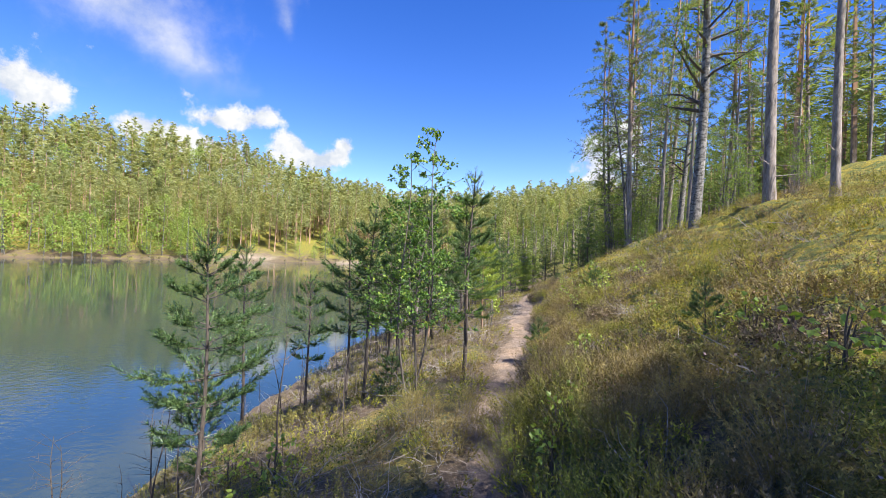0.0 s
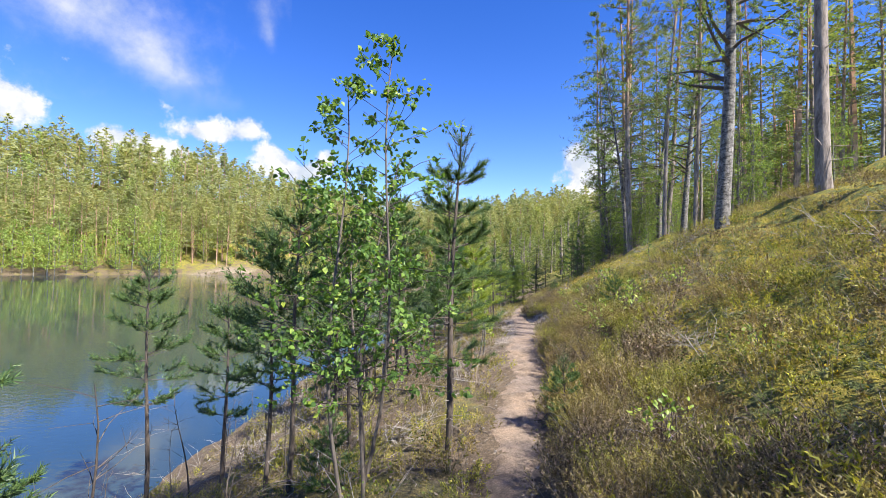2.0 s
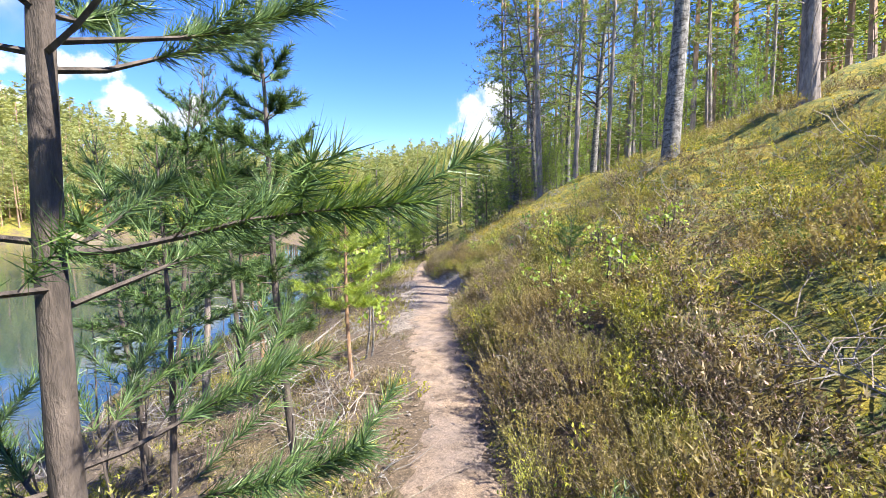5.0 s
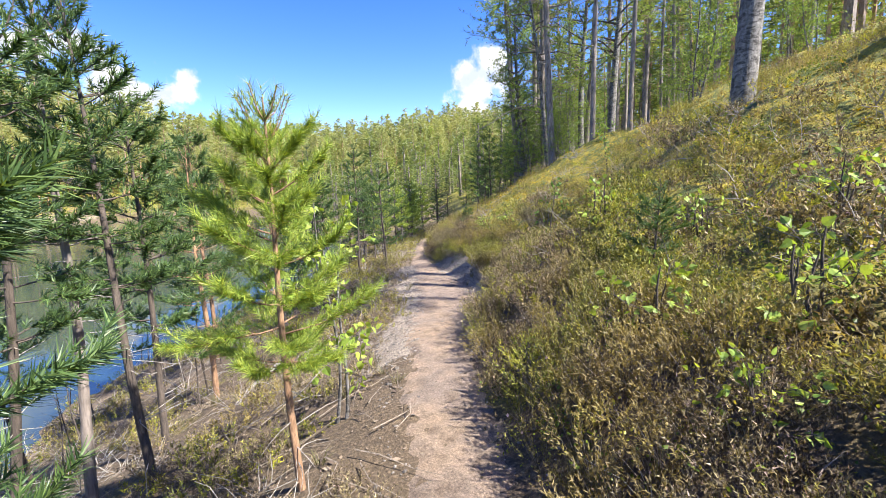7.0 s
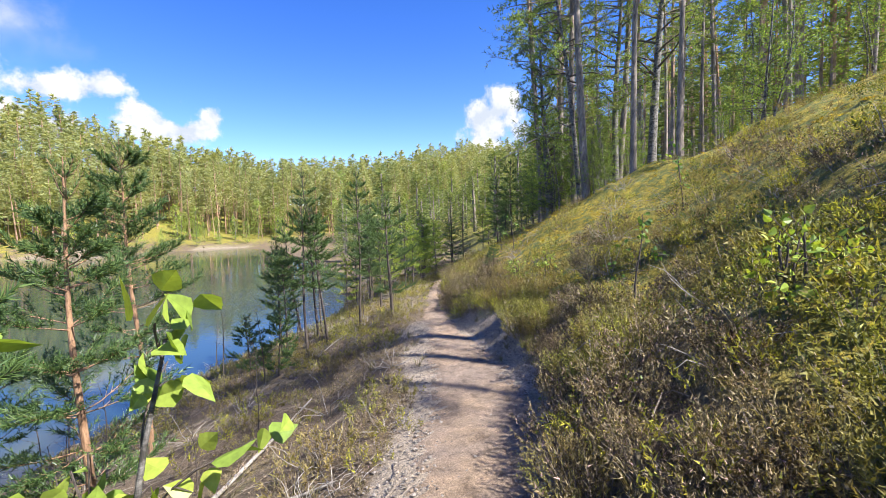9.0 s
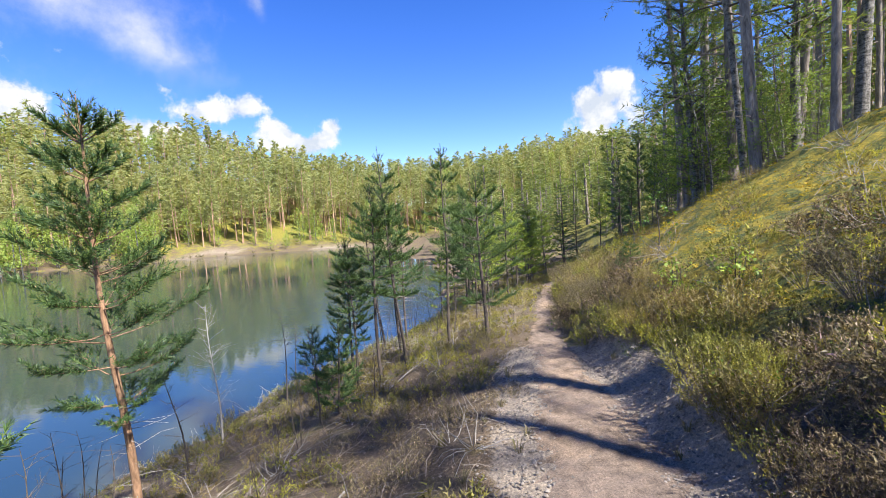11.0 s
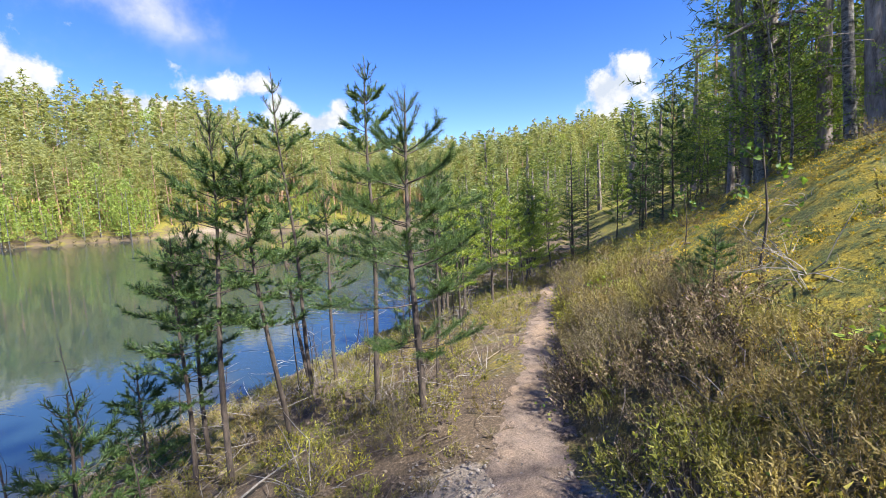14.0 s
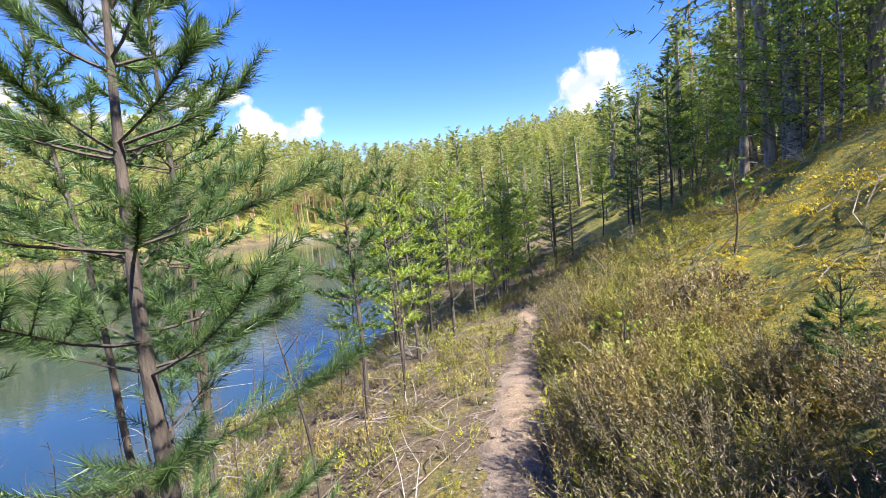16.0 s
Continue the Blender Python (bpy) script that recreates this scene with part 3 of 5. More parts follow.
def young_pine(seed, h, crown=0.35, spread=0.8, r=0.03, dense=1.0, bark=None, mat=None, label="", fine=1.0, name="young_pine", leader=0.45, split=False, gap=1.22, sweep=0.7):
    """A young pine at the origin: bare lower stem with dead twigs, whorls of upswept boughs with tufts of needles, a long leader.
    split: each bough is a part of its own with its needles."""
    rng = np.random.default_rng(seed)
    trunk, wood, tufts, dead = Bag(), Bag(), Bag(), Bag()
    bark, mat = bark or M_SAPLING_BARK, mat or M_NEEDLE
    ob = thing(name, label or "young pine with a slender stem and upswept needle tufts", "pine tree", "young pines on the bank")
    count, width = int(30 * fine), 0.0042 / fine ** 0.85
    k = 12
    zz = np.linspace(-0.08, h, k)
    lean = rng.normal(size=2) * 0.03
    ax = np.stack([lean[0] * zz + 0.02 * np.sin(zz * 2 + seed), lean[1] * zz + 0.02 * np.cos(zz * 1.7 + seed), zz], -1)
    ax -= [ax[0, 0], ax[0, 1], 0]
    tube(trunk, ax, r * (1 - zz.clip(0) / h) ** 0.8 + 0.004, 8)
    z = h * crown
    while z < h - leader * 0.8:
        f = (z - h * crown) / (h * (1 - crown))
        ln = spread * (0.6 + 0.55 * min(f * 5, 1)) * (1 - f) ** 0.72 + 0.12
        n = int(rng.integers(5, 8))
        a0 = rng.uniform(0, 6.28)
        for i in range(n):
            a = a0 + i * 6.283 / n + rng.normal() * 0.25
            base, _ = along(ax, min(z / h, 0.99))
            base = base + [0, 0, rng.normal() * 0.035]
            up = -0.02 + 0.85 * sweep * f ** 1.2
            pts = bent(base, unit(np.array([np.cos(a), np.sin(a), up])), ln * rng.uniform(0.65, 1.12), 0.5 * sweep, 5, rng, 0.07)
            w_, t_ = (Bag(), Bag()) if split else (wood, tufts)
            tube(w_, pts, np.linspace(0.0075, 0.002, len(pts)) * (0.5 + spread * 0.5), 4)
            p0, p1 = [along(pts, 0.45)[0], along(pts, 0.75)[0]], [pts[-1], pts[-1] + (pts[-1] - pts[-2]) * 0.3]
            m = max(3, int(ln * 11 * dense))
            for j in range(m):
                t = 0.22 + 0.76 * (j + rng.random()) / m
                q, d = along(pts, min(t, 0.99))
                s = unit(np.cross(d, [0, 0, 1.0])) * (1 if j % 2 else -1)
                w = unit(d * 0.8 + s * rng.uniform(0.4, 1.0) + np.array([0, 0, rng.uniform(0.1, 0.7)]))
                e = q + w * (ln * rng.uniform(0.16, 0.34) * (1.15 - t * 0.6) + 0.03)
                sprig(w_, q, e, 0.0025, rng)
                p0.append(q + (e - q) * 0.2); p1.append(e + w * 0.04)
            p0 += list(pts[2:-1]); p1 += list(pts[3:])
            needles(t_, np.array(p0), np.array(p1), count, 0.062, width, rng)
            if split:
                piece = part("bough", w_, bark, ob)
                tagged(part("foliage", t_, mat, piece), kind="stuff")
        z += gap * rng.uniform(0.19, 0.27) * (0.75 + 0.3 * spread) * (1.2 - 0.45 * f) * (h / 3) ** 0.35
    p0, p1 = [ax[-1] - [0, 0, leader]], [ax[-1] + [0, 0, 0.06]]
    for lev, up in ((0.8, 0.24), (0.4, 0.16)):
        for i in range(5):
            a = i * 1.26 + rng.random()
            q = ax[-1] - [0, 0, leader * lev]
            e = q + np.array([np.cos(a) * 0.13, np.sin(a) * 0.13, up])
            p0.append(q); p1.append(e)
            tube(wood, np.array([q, (q + e) / 2 + [0, 0, -0.03], e]), [0.005, 0.004, 0.003], 3)
    needles(tufts, np.array(p0), np.array(p1), count, 0.062, width, rng)
    for i in range(int(h * 6)):
        a, zz0 = rng.uniform(0, 6.28), rng.uniform(0.12, 1) * h * crown
        q, _ = along(ax, zz0 / h)
        pts = bent(q, np.array([np.cos(a), np.sin(a), rng.uniform(-0.1, 0.4)]), rng.uniform(0.1, 0.45), -0.2, 3, rng, 0.15)
        tube(dead, pts, [0.004, 0.003, 0.002, 0.001], 3)
    part("trunk", trunk, bark, ob, smooth=True)
    tagged(part("branchwork", wood, bark, ob), kind="stuff")
    tagged(part("dead_branchwork", dead, M_DEAD, ob, "grey dead lower twigs"), kind="stuff")
    tagged(part("foliage", tufts, mat, ob), kind="stuff")
    return ob


def leafy_tree(seed, h, stems=1, crown=0.3, spread=0.7, leaf=0.05, count=12, r=0.02, hi=True, bark=None, mat=None, name="birch_sapling", label="", category="birch tree", lean=(0, 0), droop=-0.1, boughs_per_m=9, group=""):
    """A broad-leaved tree or seedling at the origin: stems, boughs, twigs and separate leaves."""
    rng = np.random.default_rng(seed)
    trunks, boughs, lf = [], Bag(), Bag()
    base, way = [], []
    for s in range(stems):
        trunk = Bag()
        trunks.append(trunk)
        k = 10
        zz = np.linspace(0, 1, k)
        a = rng.uniform(0, 6.28)
        off = np.array([np.cos(a), np.sin(a)]) * (0.10 if stems > 1 else 0.0)
        hs = h * (1 if s == 0 else rng.uniform(0.75, 0.95))
        ax = np.stack([lean[0] * zz * hs + off[0] * zz * 2 * hs / 2 + off[0] * 0.3 + min(0.03 * hs, 0.14) * np.sin(zz * 5 + s),
                       lean[1] * zz * hs + off[1] * zz * 2 * hs / 2 + off[1] * 0.3 + min(0.03 * hs, 0.14) * np.cos(zz * 4 + s), zz * hs - (0.35 if r > 0.03 else 0.06)], -1)
        tube(trunk, ax, r * (1 - zz) ** 0.8 + 0.003, 8 if r > 0.05 else 6)
        n = int((1 - crown) * hs * boughs_per_m)
        for i in range(n):
            f = (i + rng.random()) / n
            q, d = along(ax, crown + (1 - crown) * f * 0.98)
            a = rng.uniform(0, 6.28)
            ln = spread * (1 - f ** 2.6) * rng.uniform(0.55, 1.1) + 0.12 * spread + 0.05
            pts = bent(q, unit(np.array([np.cos(a), np.sin(a), 0.35 + 0.5 * f])), ln, droop, 5, rng, 0.12)
            tube(boughs, pts, np.linspace(0.35 * r * (1 - 0.6 * f), 0.002, len(pts)), 4)
            m = max(2, int(ln * 5))
            for j in range(m):
                t = 0.25 + 0.75 * (j + rng.random()) / m
                q2, d2 = along(pts, min(t, 0.99))
                w = unit(d2 + rng.normal(size=3) * 0.6 + [0, 0, droop])
                e = q2 + w * ln * rng.uniform(0.15, 0.4)
                sprig(boughs, q2, e, 0.002 + r * 0.03, rng)
                u = rng.random((count, 1))
                base.append(q2 + (e - q2) * u + rng.normal(size=(count, 3)) * leaf * 0.5)
                way.append(w * 0.6 + rng.normal(size=(count, 3)) * 0.7 + [0, 0, -0.35])
    leaves(lf, np.concatenate(base), np.concatenate(way), leaf, rng, hi)
    ob = thing(name, label, category, group)
    for trunk in trunks:
        part("trunk", trunk, bark or M_BIRCH_BARK, ob, smooth=True)
    tagged(part("branchwork", boughs, M_SAPLING_BARK, ob), kind="stuff")
    tagged(part("foliage", lf, mat or M_LEAF, ob), kind="stuff")
    return ob


def tall_pine(seed, h, r, crown, spread, boughs_n=52, twigs=9, count=16, size=0.19, width=0.013, lean=(0, 0), low_stubs=26, mat=None):
    """A full-grown pine at the origin; returns its bags: trunk, boughs, needles."""
    rng = np.random.default_rng(seed)
    trunk, boughs, tufts = Bag(), Bag(), Bag()
    k = 16
    zz = np.linspace(0, 1, k) ** 1.2
    ax = np.stack([lean[0] * zz * h + 0.10 * np.sin(zz * 5 + seed), lean[1] * zz * h + 0.10 * np.cos(zz * 4 + seed), zz * h - 0.25], -1)
    ax -= [ax[0, 0], ax[0, 1], 0]
    rad = r * ((1 - zz) ** 0.7 * 0.85 + 0.08) + r * 0.3 * np.exp(-zz * h / 0.3)
    tube(trunk, ax, rad, 10)
    p0, p1 = [], []
    for i in range(boughs_n):
        f = (i + rng.random()) / boughs_n
        q, _ = along(ax, min(crown + (1 - crown) * f, 0.985))
        a = rng.uniform(0, 6.28)
        ln = spread * (1.0 - f ** 1.7 * 0.85) * rng.uniform(0.45, 1.15)
        pts = bent(q, unit(np.array([np.cos(a), np.sin(a), 0.10 + 0.5 * f])), ln, -0.25 + 0.5 * f, 6, rng, 0.14)
        tube(boughs, pts, np.linspace(0.035, 0.006, len(pts)) * (0.5 + r * 3) * (1.1 - f * 0.6), 5)
        for j in range(twigs):
            t = 0.35 + 0.64 * (j + rng.random()) / twigs
            q2, d2 = along(pts, min(t, 0.99))
            w = unit(d2 * 0.6 + rng.normal(size=3) * [0.75, 0.75, 0.35] + [0, 0, 0.15])
            e = q2 + w * ln * rng.uniform(0.12, 0.3)
            sprig(boughs, q2, e, 0.006, rng)
            p0.append(q2 + (e - q2) * 0.2); p1.append(e + w * size * 0.5)
    for i in range(low_stubs):
        q, _ = along(ax, rng.uniform(0.06, crown + 0.1))
        a = rng.uniform(0, 6.28)
        pts = bent(q, np.array([np.cos(a), np.sin(a), rng.uniform(-0.1, 0.3)]), rng.uniform(0.2, 1.3), -0.3, 4, rng, 0.15)
        tube(boughs, pts, np.linspace(0.012, 0.002, len(pts)), 3)
    needles(tufts, np.array(p0), np.array(p1), count, size, width, rng, (0.4, 1.3))
    return trunk, boughs, tufts


def tall_pine_thing(bags, label, group="tall trees on the slope"):
    ob = thing("pine_tree", label, "pine tree", group)
    part("trunk", bags[0], M_PINE_BARK, ob, smooth=True)
    tagged(part("branchwork", bags[1], M_PINE_BARK, ob), kind="stuff")
    tagged(part("foliage", bags[2], M_NEEDLE_TALL, ob), kind="stuff")
    return ob


def spruce(seed, h, spread):
    """A young spruce at the origin: straight stem, level tiers of drooping boughs down to the ground."""
    rng = np.random.default_rng(seed)
    trunk, boughs, tufts = Bag(), Bag(), Bag()
    tube(trunk, [(0, 0, -0.1), (0, 0, h * 0.5), (0, 0, h)], [0.045 * h / 3, 0.025 * h / 3, 0.005], 8)
    p0, p1 = [], []
    z = 0.25
    while z < h - 0.15:
        f = z / h
        ln = spread * (1 - f) ** 0.85 + 0.08
        for i in range(6):
            a = rng.uniform(0, 6.28)
            pts = bent(np.array([0, 0, z]), unit(np.array([np.cos(a), np.sin(a), 0.25])), ln * rng.uniform(0.7, 1.1), 0.1, 4, rng, 0.07)
            tube(boughs, pts, np.linspace(0.01, 0.003, len(pts)), 3)
            p0.append(pts[1]); p1.append(pts[-1])
            for j in range(max(2, int(ln * 8))):
                t = rng.uniform(0.15, 0.95)
                q, d = along(pts, t)
                s = unit(np.cross(d, [0, 0, 1.0])) * (1 if j % 2 else -1)
                e = q + unit(d * 0.8 + s * 0.8 + [0, 0, -0.1]) * ln * 0.35 * (1.1 - t)
                p0.append(q); p1.append(e)
        z += 0.14 + 0.05 * (1 - f)
    needles(tufts, np.array(p0), np.array(p1), 18, 0.045, 0.0055, rng, (0.7, 1.2))
    ob = thing("spruce", "young dark green spruce with level boughs beside the path", "spruce tree")
    part("trunk", trunk, M_SAPLING_BARK, ob)
    tagged(part("branchwork", boughs, M_SAPLING_BARK, ob), kind="stuff")
    tagged(part("foliage", tufts, M_NEEDLE, ob), kind="stuff")
    return ob


def dead_sapling(seed, h, twiggy=1.0):
    rng = np.random.default_rng(seed)
    trunk, tw = Bag(), Bag()
    k = 8
    zz = np.linspace(-0.05, h, k)
    ax = np.stack([0.05 * np.sin(zz * 1.7 + seed) * zz, 0.05 * np.cos(zz * 2.1 + seed) * zz, zz], -1)
    tube(trunk, ax, np.linspace(0.009 + 0.004 * h, 0.003, k), 6)
    for i in range(int(h * 11 * twiggy)):
        q, _ = along(ax, rng.uniform(0.3, 0.98))
        a = rng.uniform(0, 6.28)
        pts = bent(q, np.array([np.cos(a), np.sin(a), rng.uniform(0.1, 0.9)]), rng.uniform(0.12, 0.5), 0.1, 3, rng, 0.2)
        tube(tw, pts, [0.004, 0.003, 0.002, 0.001], 3)
        e = pts[2] + rng.normal(size=3) * 0.09
        tube(tw, np.array([pts[2], e]), [0.002, 0.001], 3)
    ob = thing("dead_sapling", "bare grey dead sapling on the bank", "dead tree", "dead saplings on the bank")
    part("trunk", trunk, M_DEAD if seed % 2 else M_SAPLING_BARK, ob)
    tagged(part("branchwork", tw, M_DEAD if seed % 2 else M_SAPLING_BARK, ob), kind="stuff")
    return ob


def stand(ob, x, y, turn=0.0, sink=0.0, size=1.0, tilt=(0.0, 0.0)):
    ob.matrix_basis = Matrix.Translation((x, y, gz(x, y) - sink)) @ Euler((tilt[0], tilt[1], turn)).to_matrix().to_4x4() @ Matrix.Diagonal((size, size, size, 1))
    return ob


def again(ob, x, y, turn=0.0, size=1.0, tilt=(0.0, 0.0), sink=0.0):
    c = copy_thing(ob, Matrix.Identity(4))
    return stand(c, x, y, turn, sink, size, tilt)


M_GREY_BIRCH = bark_material("young_birch_bark", (0.06, 0.048, 0.04), (0.2, 0.165, 0.135), 30.0)
# pines of the bank that the path passes close by
stand(young_pine(11, 2.98, 0.30, 0.62, 0.024, 1.2), -2.44, 4.45)
stand(young_pine(12, 2.91, 0.40, 0.62, 0.024, 1.2), -1.57, 7.41)
stand(young_pine(13, 3.08, 0.42, 0.60, 0.026, 1.2), -1.21, 7.05)
stand(young_pine(14, 3.15, 0.30, 0.47, 0.030, 0.9, fine=4.2, leader=0.5, gap=1.5, sweep=0.6, label="thin young pine with long bare leader and sparse whorled boughs", split=True), 0.39, 6.79)
stand(young_pine(15, 3.04, 0.34, 0.27, 0.026, 1.3, fine=2.0), 0.56, 8.90)
stand(young_pine(16, 2.15, 0.36, 0.42, 0.020, 1.7, M_ORANGE_BARK, M_NEEDLE_YOUNG, "bright yellow-green young pine beside the path", fine=3.0, leader=0.3, gap=1.0, sweep=0.95, split=True), 1.0, 10.4)
stand(young_pine(17, 4.3, 0.52, 0.75, 0.042, 1.0, M_PINE_BARK, fine=1.2, label="dark-barked pine on the bank beside the path", split=True), -0.72, 11.80)
stand(young_pine(18, 4.4, 0.35, 0.8, 0.04, 1.8, M_ORANGE_BARK, label="young pine with orange bark on the bank", split=True), -0.95, 17.0)
stand(young_pine(19, 3.5, 0.24, 0.75, 0.038, 1.8, M_ORANGE_BARK, label="young pine with orange bark on the bank", split=True), -0.40, 14.4)
stand(young_pine(20, 3.0, 0.26, 0.74, 0.034, 1.1, fine=4.2, gap=1.35, sweep=0.6, label="young pine with a dark stem and long level boughs", split=True), 2.88, 20.45)
stand(young_pine(21, 3.6, 0.45, 0.52, 0.030, 1.1), 0.93, 20.6)
stand(young_pine(22, 4.6, 0.48, 0.46, 0.030, 1.0, leader=0.7), 1.10, 22.7)
stand(young_pine(23, 4.1, 0.45, 0.44, 0.032, 1.0, leader=0.6), 2.20, 21.8)
stand(young_pine(24, 1.45, 0.16, 0.32, 0.016, 1.2, label="short young pine low on the bank"), 0.45, 19.36)
pine_a = stand(young_pine(25, 2.8, 0.40, 0.44, 0.026, 1.0, fine=1.0), 2.91, 23.7)
pine_b = stand(young_pine(26, 3.4, 0.44, 0.46, 0.028, 1.0, fine=1.0), 1.37, 21.1)
pine_c = stand(young_pine(27, 2.7, 0.36, 0.48, 0.024, 0.85, fine=0.6, mat=M_NEEDLE_YOUNG), 4.0, 25.65)
pine_f = stand(young_pine(29, 3.1, 0.34, 0.52, 0.026, 0.8, fine=0.5), 3.6, 28.6)
pine_g = stand(young_pine(30, 2.7, 0.28, 0.55, 0.024, 0.8, fine=0.5, mat=M_NEEDLE_YOUNG), 4.9, 29.5)
pine_d = stand(young_pine(28, 1.4, 0.10, 0.38, 0.016, 1.2), -0.42, 21.35)
for src, x, y, s, a in ((pine_b, -4.6, 10.3, 1.3, 1.0), (pine_a, -2.65, 8.78, 1.0, 2.0), (pine_a, -0.91, 7.62, 0.95, 0.5), (pine_a, -0.74, 7.9, 0.85, 4.0), 
                        (pine_b, -0.84, 10.43, 0.88, 5.0), (pine_a, -0.31, 9.3, 0.9, 1.2), (pine_b, -1.0, 11.35, 1.15, 2.2), (pine_a, 0.32, 21.3, 1.05, 3.3), (pine_a, 0.46, 20.76, 0.95, 0.2),
                        (pine_b, 2.86, 27.7, 1.2, 0.7), (pine_c, 3.3, 24.3, 0.85, 1.9), (pine_c, 3.43, 25.5, 1.0, 2.9), (pine_c, 4.4, 26.3, 0.85, 4.1), (pine_a, -1.9, 15.7, 1.0, 2.5),
                        (pine_b, -1.9, 13.2, 0.8, 0.4), (pine_b, 0.55, 24.1, 1.05, 5.2), (pine_a, 1.15, 23.7, 1.15, 2.7), (pine_d, -3.2, 6.1, 1.2, 0.3),
                        (pine_d, 1.6, 7.0, 0.5, 0.8), (pine_d, 5.4, 20.7, 0.38, 1.5), (pine_d, 5.24, 20.0, 0.42, 2.0), (pine_d, 2.6, 4.3, 0.5, 0.9), (pine_d, 3.75, 10.9, 0.5, 3.1), (pine_d, -0.75, 6.7, 0.55, 3.5), (pine_b, -0.2, 11.65, 1.12, 4.4), (pine_a, -0.4, 12.5, 1.2, 1.6)):
    again(src, x, y, a, s)
rng = np.random.default_rng(5)
for i in range(58):
    y = rng.uniform(27.2, 46)
    x = rng.uniform(np.interp(y, SHORE_Y, SHORE_X) + 0.6, np.interp(y, PATH_Y, PATH_X) + 6.5)
    if abs(x - np.interp(y, PATH_Y, PATH_X)) > 0.9:
        again((pine_f, pine_g)[i % 2], x, y, rng.uniform(0, 6), rng.uniform(0.8, 1.35))
fir = stand(spruce(31, 4.3, 1.0), 8.1, 34.5)
for x, y, s in ((9.2, 36, 0.8), (10.5, 33.5, 0.7), (7.2, 38, 0.9), (11.5, 31, 0.75), (9.6, 30, 0.5)):
    again(fir, x, y, x * 3, s)

# broad-leaved saplings and seedlings
stand(leafy_tree(41, 3.7, 4, 0.30, 0.60, 0.042, 15, 0.014, bark=M_GREY_BIRCH, boughs_per_m=17, name="birch_sapling", label="slender birch sapling with pale stems beside the path", group="birch saplings"), -0.40, 5.95)
stand(leafy_tree(42, 1.75, 2, 0.25, 0.34, 0.062, 6, 0.012, mat=M_LEAF_FAR, name="aspen_sapling", label="small leafy aspen sapling at the path edge", category="aspen tree"), 1.2, 11.2)
rowan = stand(leafy_tree(43, 1.15, 1, 0.35, 0.32, 0.055, 5, 0.010, bark=M_SAPLING_BARK, name="rowan_sapling", label="thin rowan sapling with light green leaves", category="rowan tree"), 5.9, 20.4)
seedling = leafy_tree(44, 0.42, 4, 0.1, 0.22, 0.045, 3, 0.006, bark=M_SAPLING_BARK, mat=M_LEAF_FAR, name="birch_seedling", label="low leafy birch seedling among heather", category="seedling", boughs_per_m=14, group="birch seedlings in the heather")
stand(seedling, 0.95, 3.3)
for i, (x, y) in enumerate(((1.15, 3.55), (0.8, 2.9), (2.75, 3.9), (2.45, 2.7), (3.4, 9.5), (2.8, 9.2), (4.17, 10.86), (4.53, 10.1), (3.04, 10.1), (4.15, 12.2), (4.95, 17.9), (5.1, 18.3), (5.4, 17.6), (-2.4, 5.1), (-1.6, 4.2), (3.2, 6.4), (1.9, 5.6), (5.2, 22.2))):
    again(seedling, x, y, i * 1.3, 0.8 + 0.12 * (i % 5))
for i, (x, y) in enumerate(((6.6, 23.0), (4.7, 14.2), (7.3, 16.5))):
    again(rowan, x, y, i * 2.0, 0.8 + 0.15 * i)

# dead and bare stems near the water
bare = [dead_sapling(51, 2.5, 1.8), dead_sapling(52, 1.5, 0.6), dead_sapling(56, 1.9, 0.7), dead_sapling(54, 1.2, 1.0)]
for ob, x, y in zip(bare, (-1.93, 0.19, -0.95, -4.0), (20.4, 19.27, 21.0, 6.2)):
    stand(ob, x, y)
for i in range(90):
    y = rng.uniform(4.5, 29)
    xs_, px_ = np.interp(y, SHORE_Y, SHORE_X), np.interp(y, PATH_Y, PATH_X)
    x = xs_ + (px_ - (2.3 if 7 < y < 18.5 else 1.0) - xs_) * rng.uniform(0.1, 0.97)
    again(bare[1 + i % 2], x, y, rng.uniform(0, 6), rng.uniform(0.5, 1.0), (rng.normal() * 0.06, rng.normal() * 0.06))

# tall trees of the slope
T1 = tall_pine_thing(tall_pine(61, 17, 0.15, 0.44, 2.2, 38), "tall pine with grey scaly bark turning orange higher up")
T2 = tall_pine_thing(tall_pine(62, 15, 0.10, 0.44, 1.7, 32), "tall slim pine with bare lower stem")
T3 = tall_pine_thing(tall_pine(63, 16, 0.14, 0.22, 3.1, 66, 10, 17), "tall pine with low spreading boughs at the forest edge")
T4 = tall_pine_thing(tall_pine(64, 13, 0.08, 0.42, 1.4, 30), "tall slim pine with bare lower stem")
B1 = leafy_tree(65, 13, 1, 0.30, 2.1, 0.062, 20, 0.18, False, mat=M_TREE_LEAF, name="birch_tree", label="old birch with white and dark cracked bark", boughs_per_m=5, group="tall trees on the slope")
B2 = leafy_tree(66, 12, 1, 0.38, 2.6, 0.062, 22, 0.095, False, mat=M_TREE_LEAF, name="birch_tree", label="leaning birch with hanging leafy twigs", lean=(-0.12, 0.02), droop=-0.7, boughs_per_m=5, group="tall trees on the slope")
B3 = leafy_tree(67, 5.5, 2, 0.12, 1.3, 0.055, 15, 0.035, False, mat=M_TREE_LEAF, name="birch_tree", label="bushy young birch at the forest edge", boughs_per_m=9, group="young birches at the forest edge")
stand(T1, 8.5, 11.5, 0.3)
stand(T3, 10.7, 25.6, 2.4)
stand(T2, 12.2, 22.0)
stand(T4, 14.6, 25.4)
stand(B1, 7.8, 13.6)
stand(B2, 10.3, 24.4)
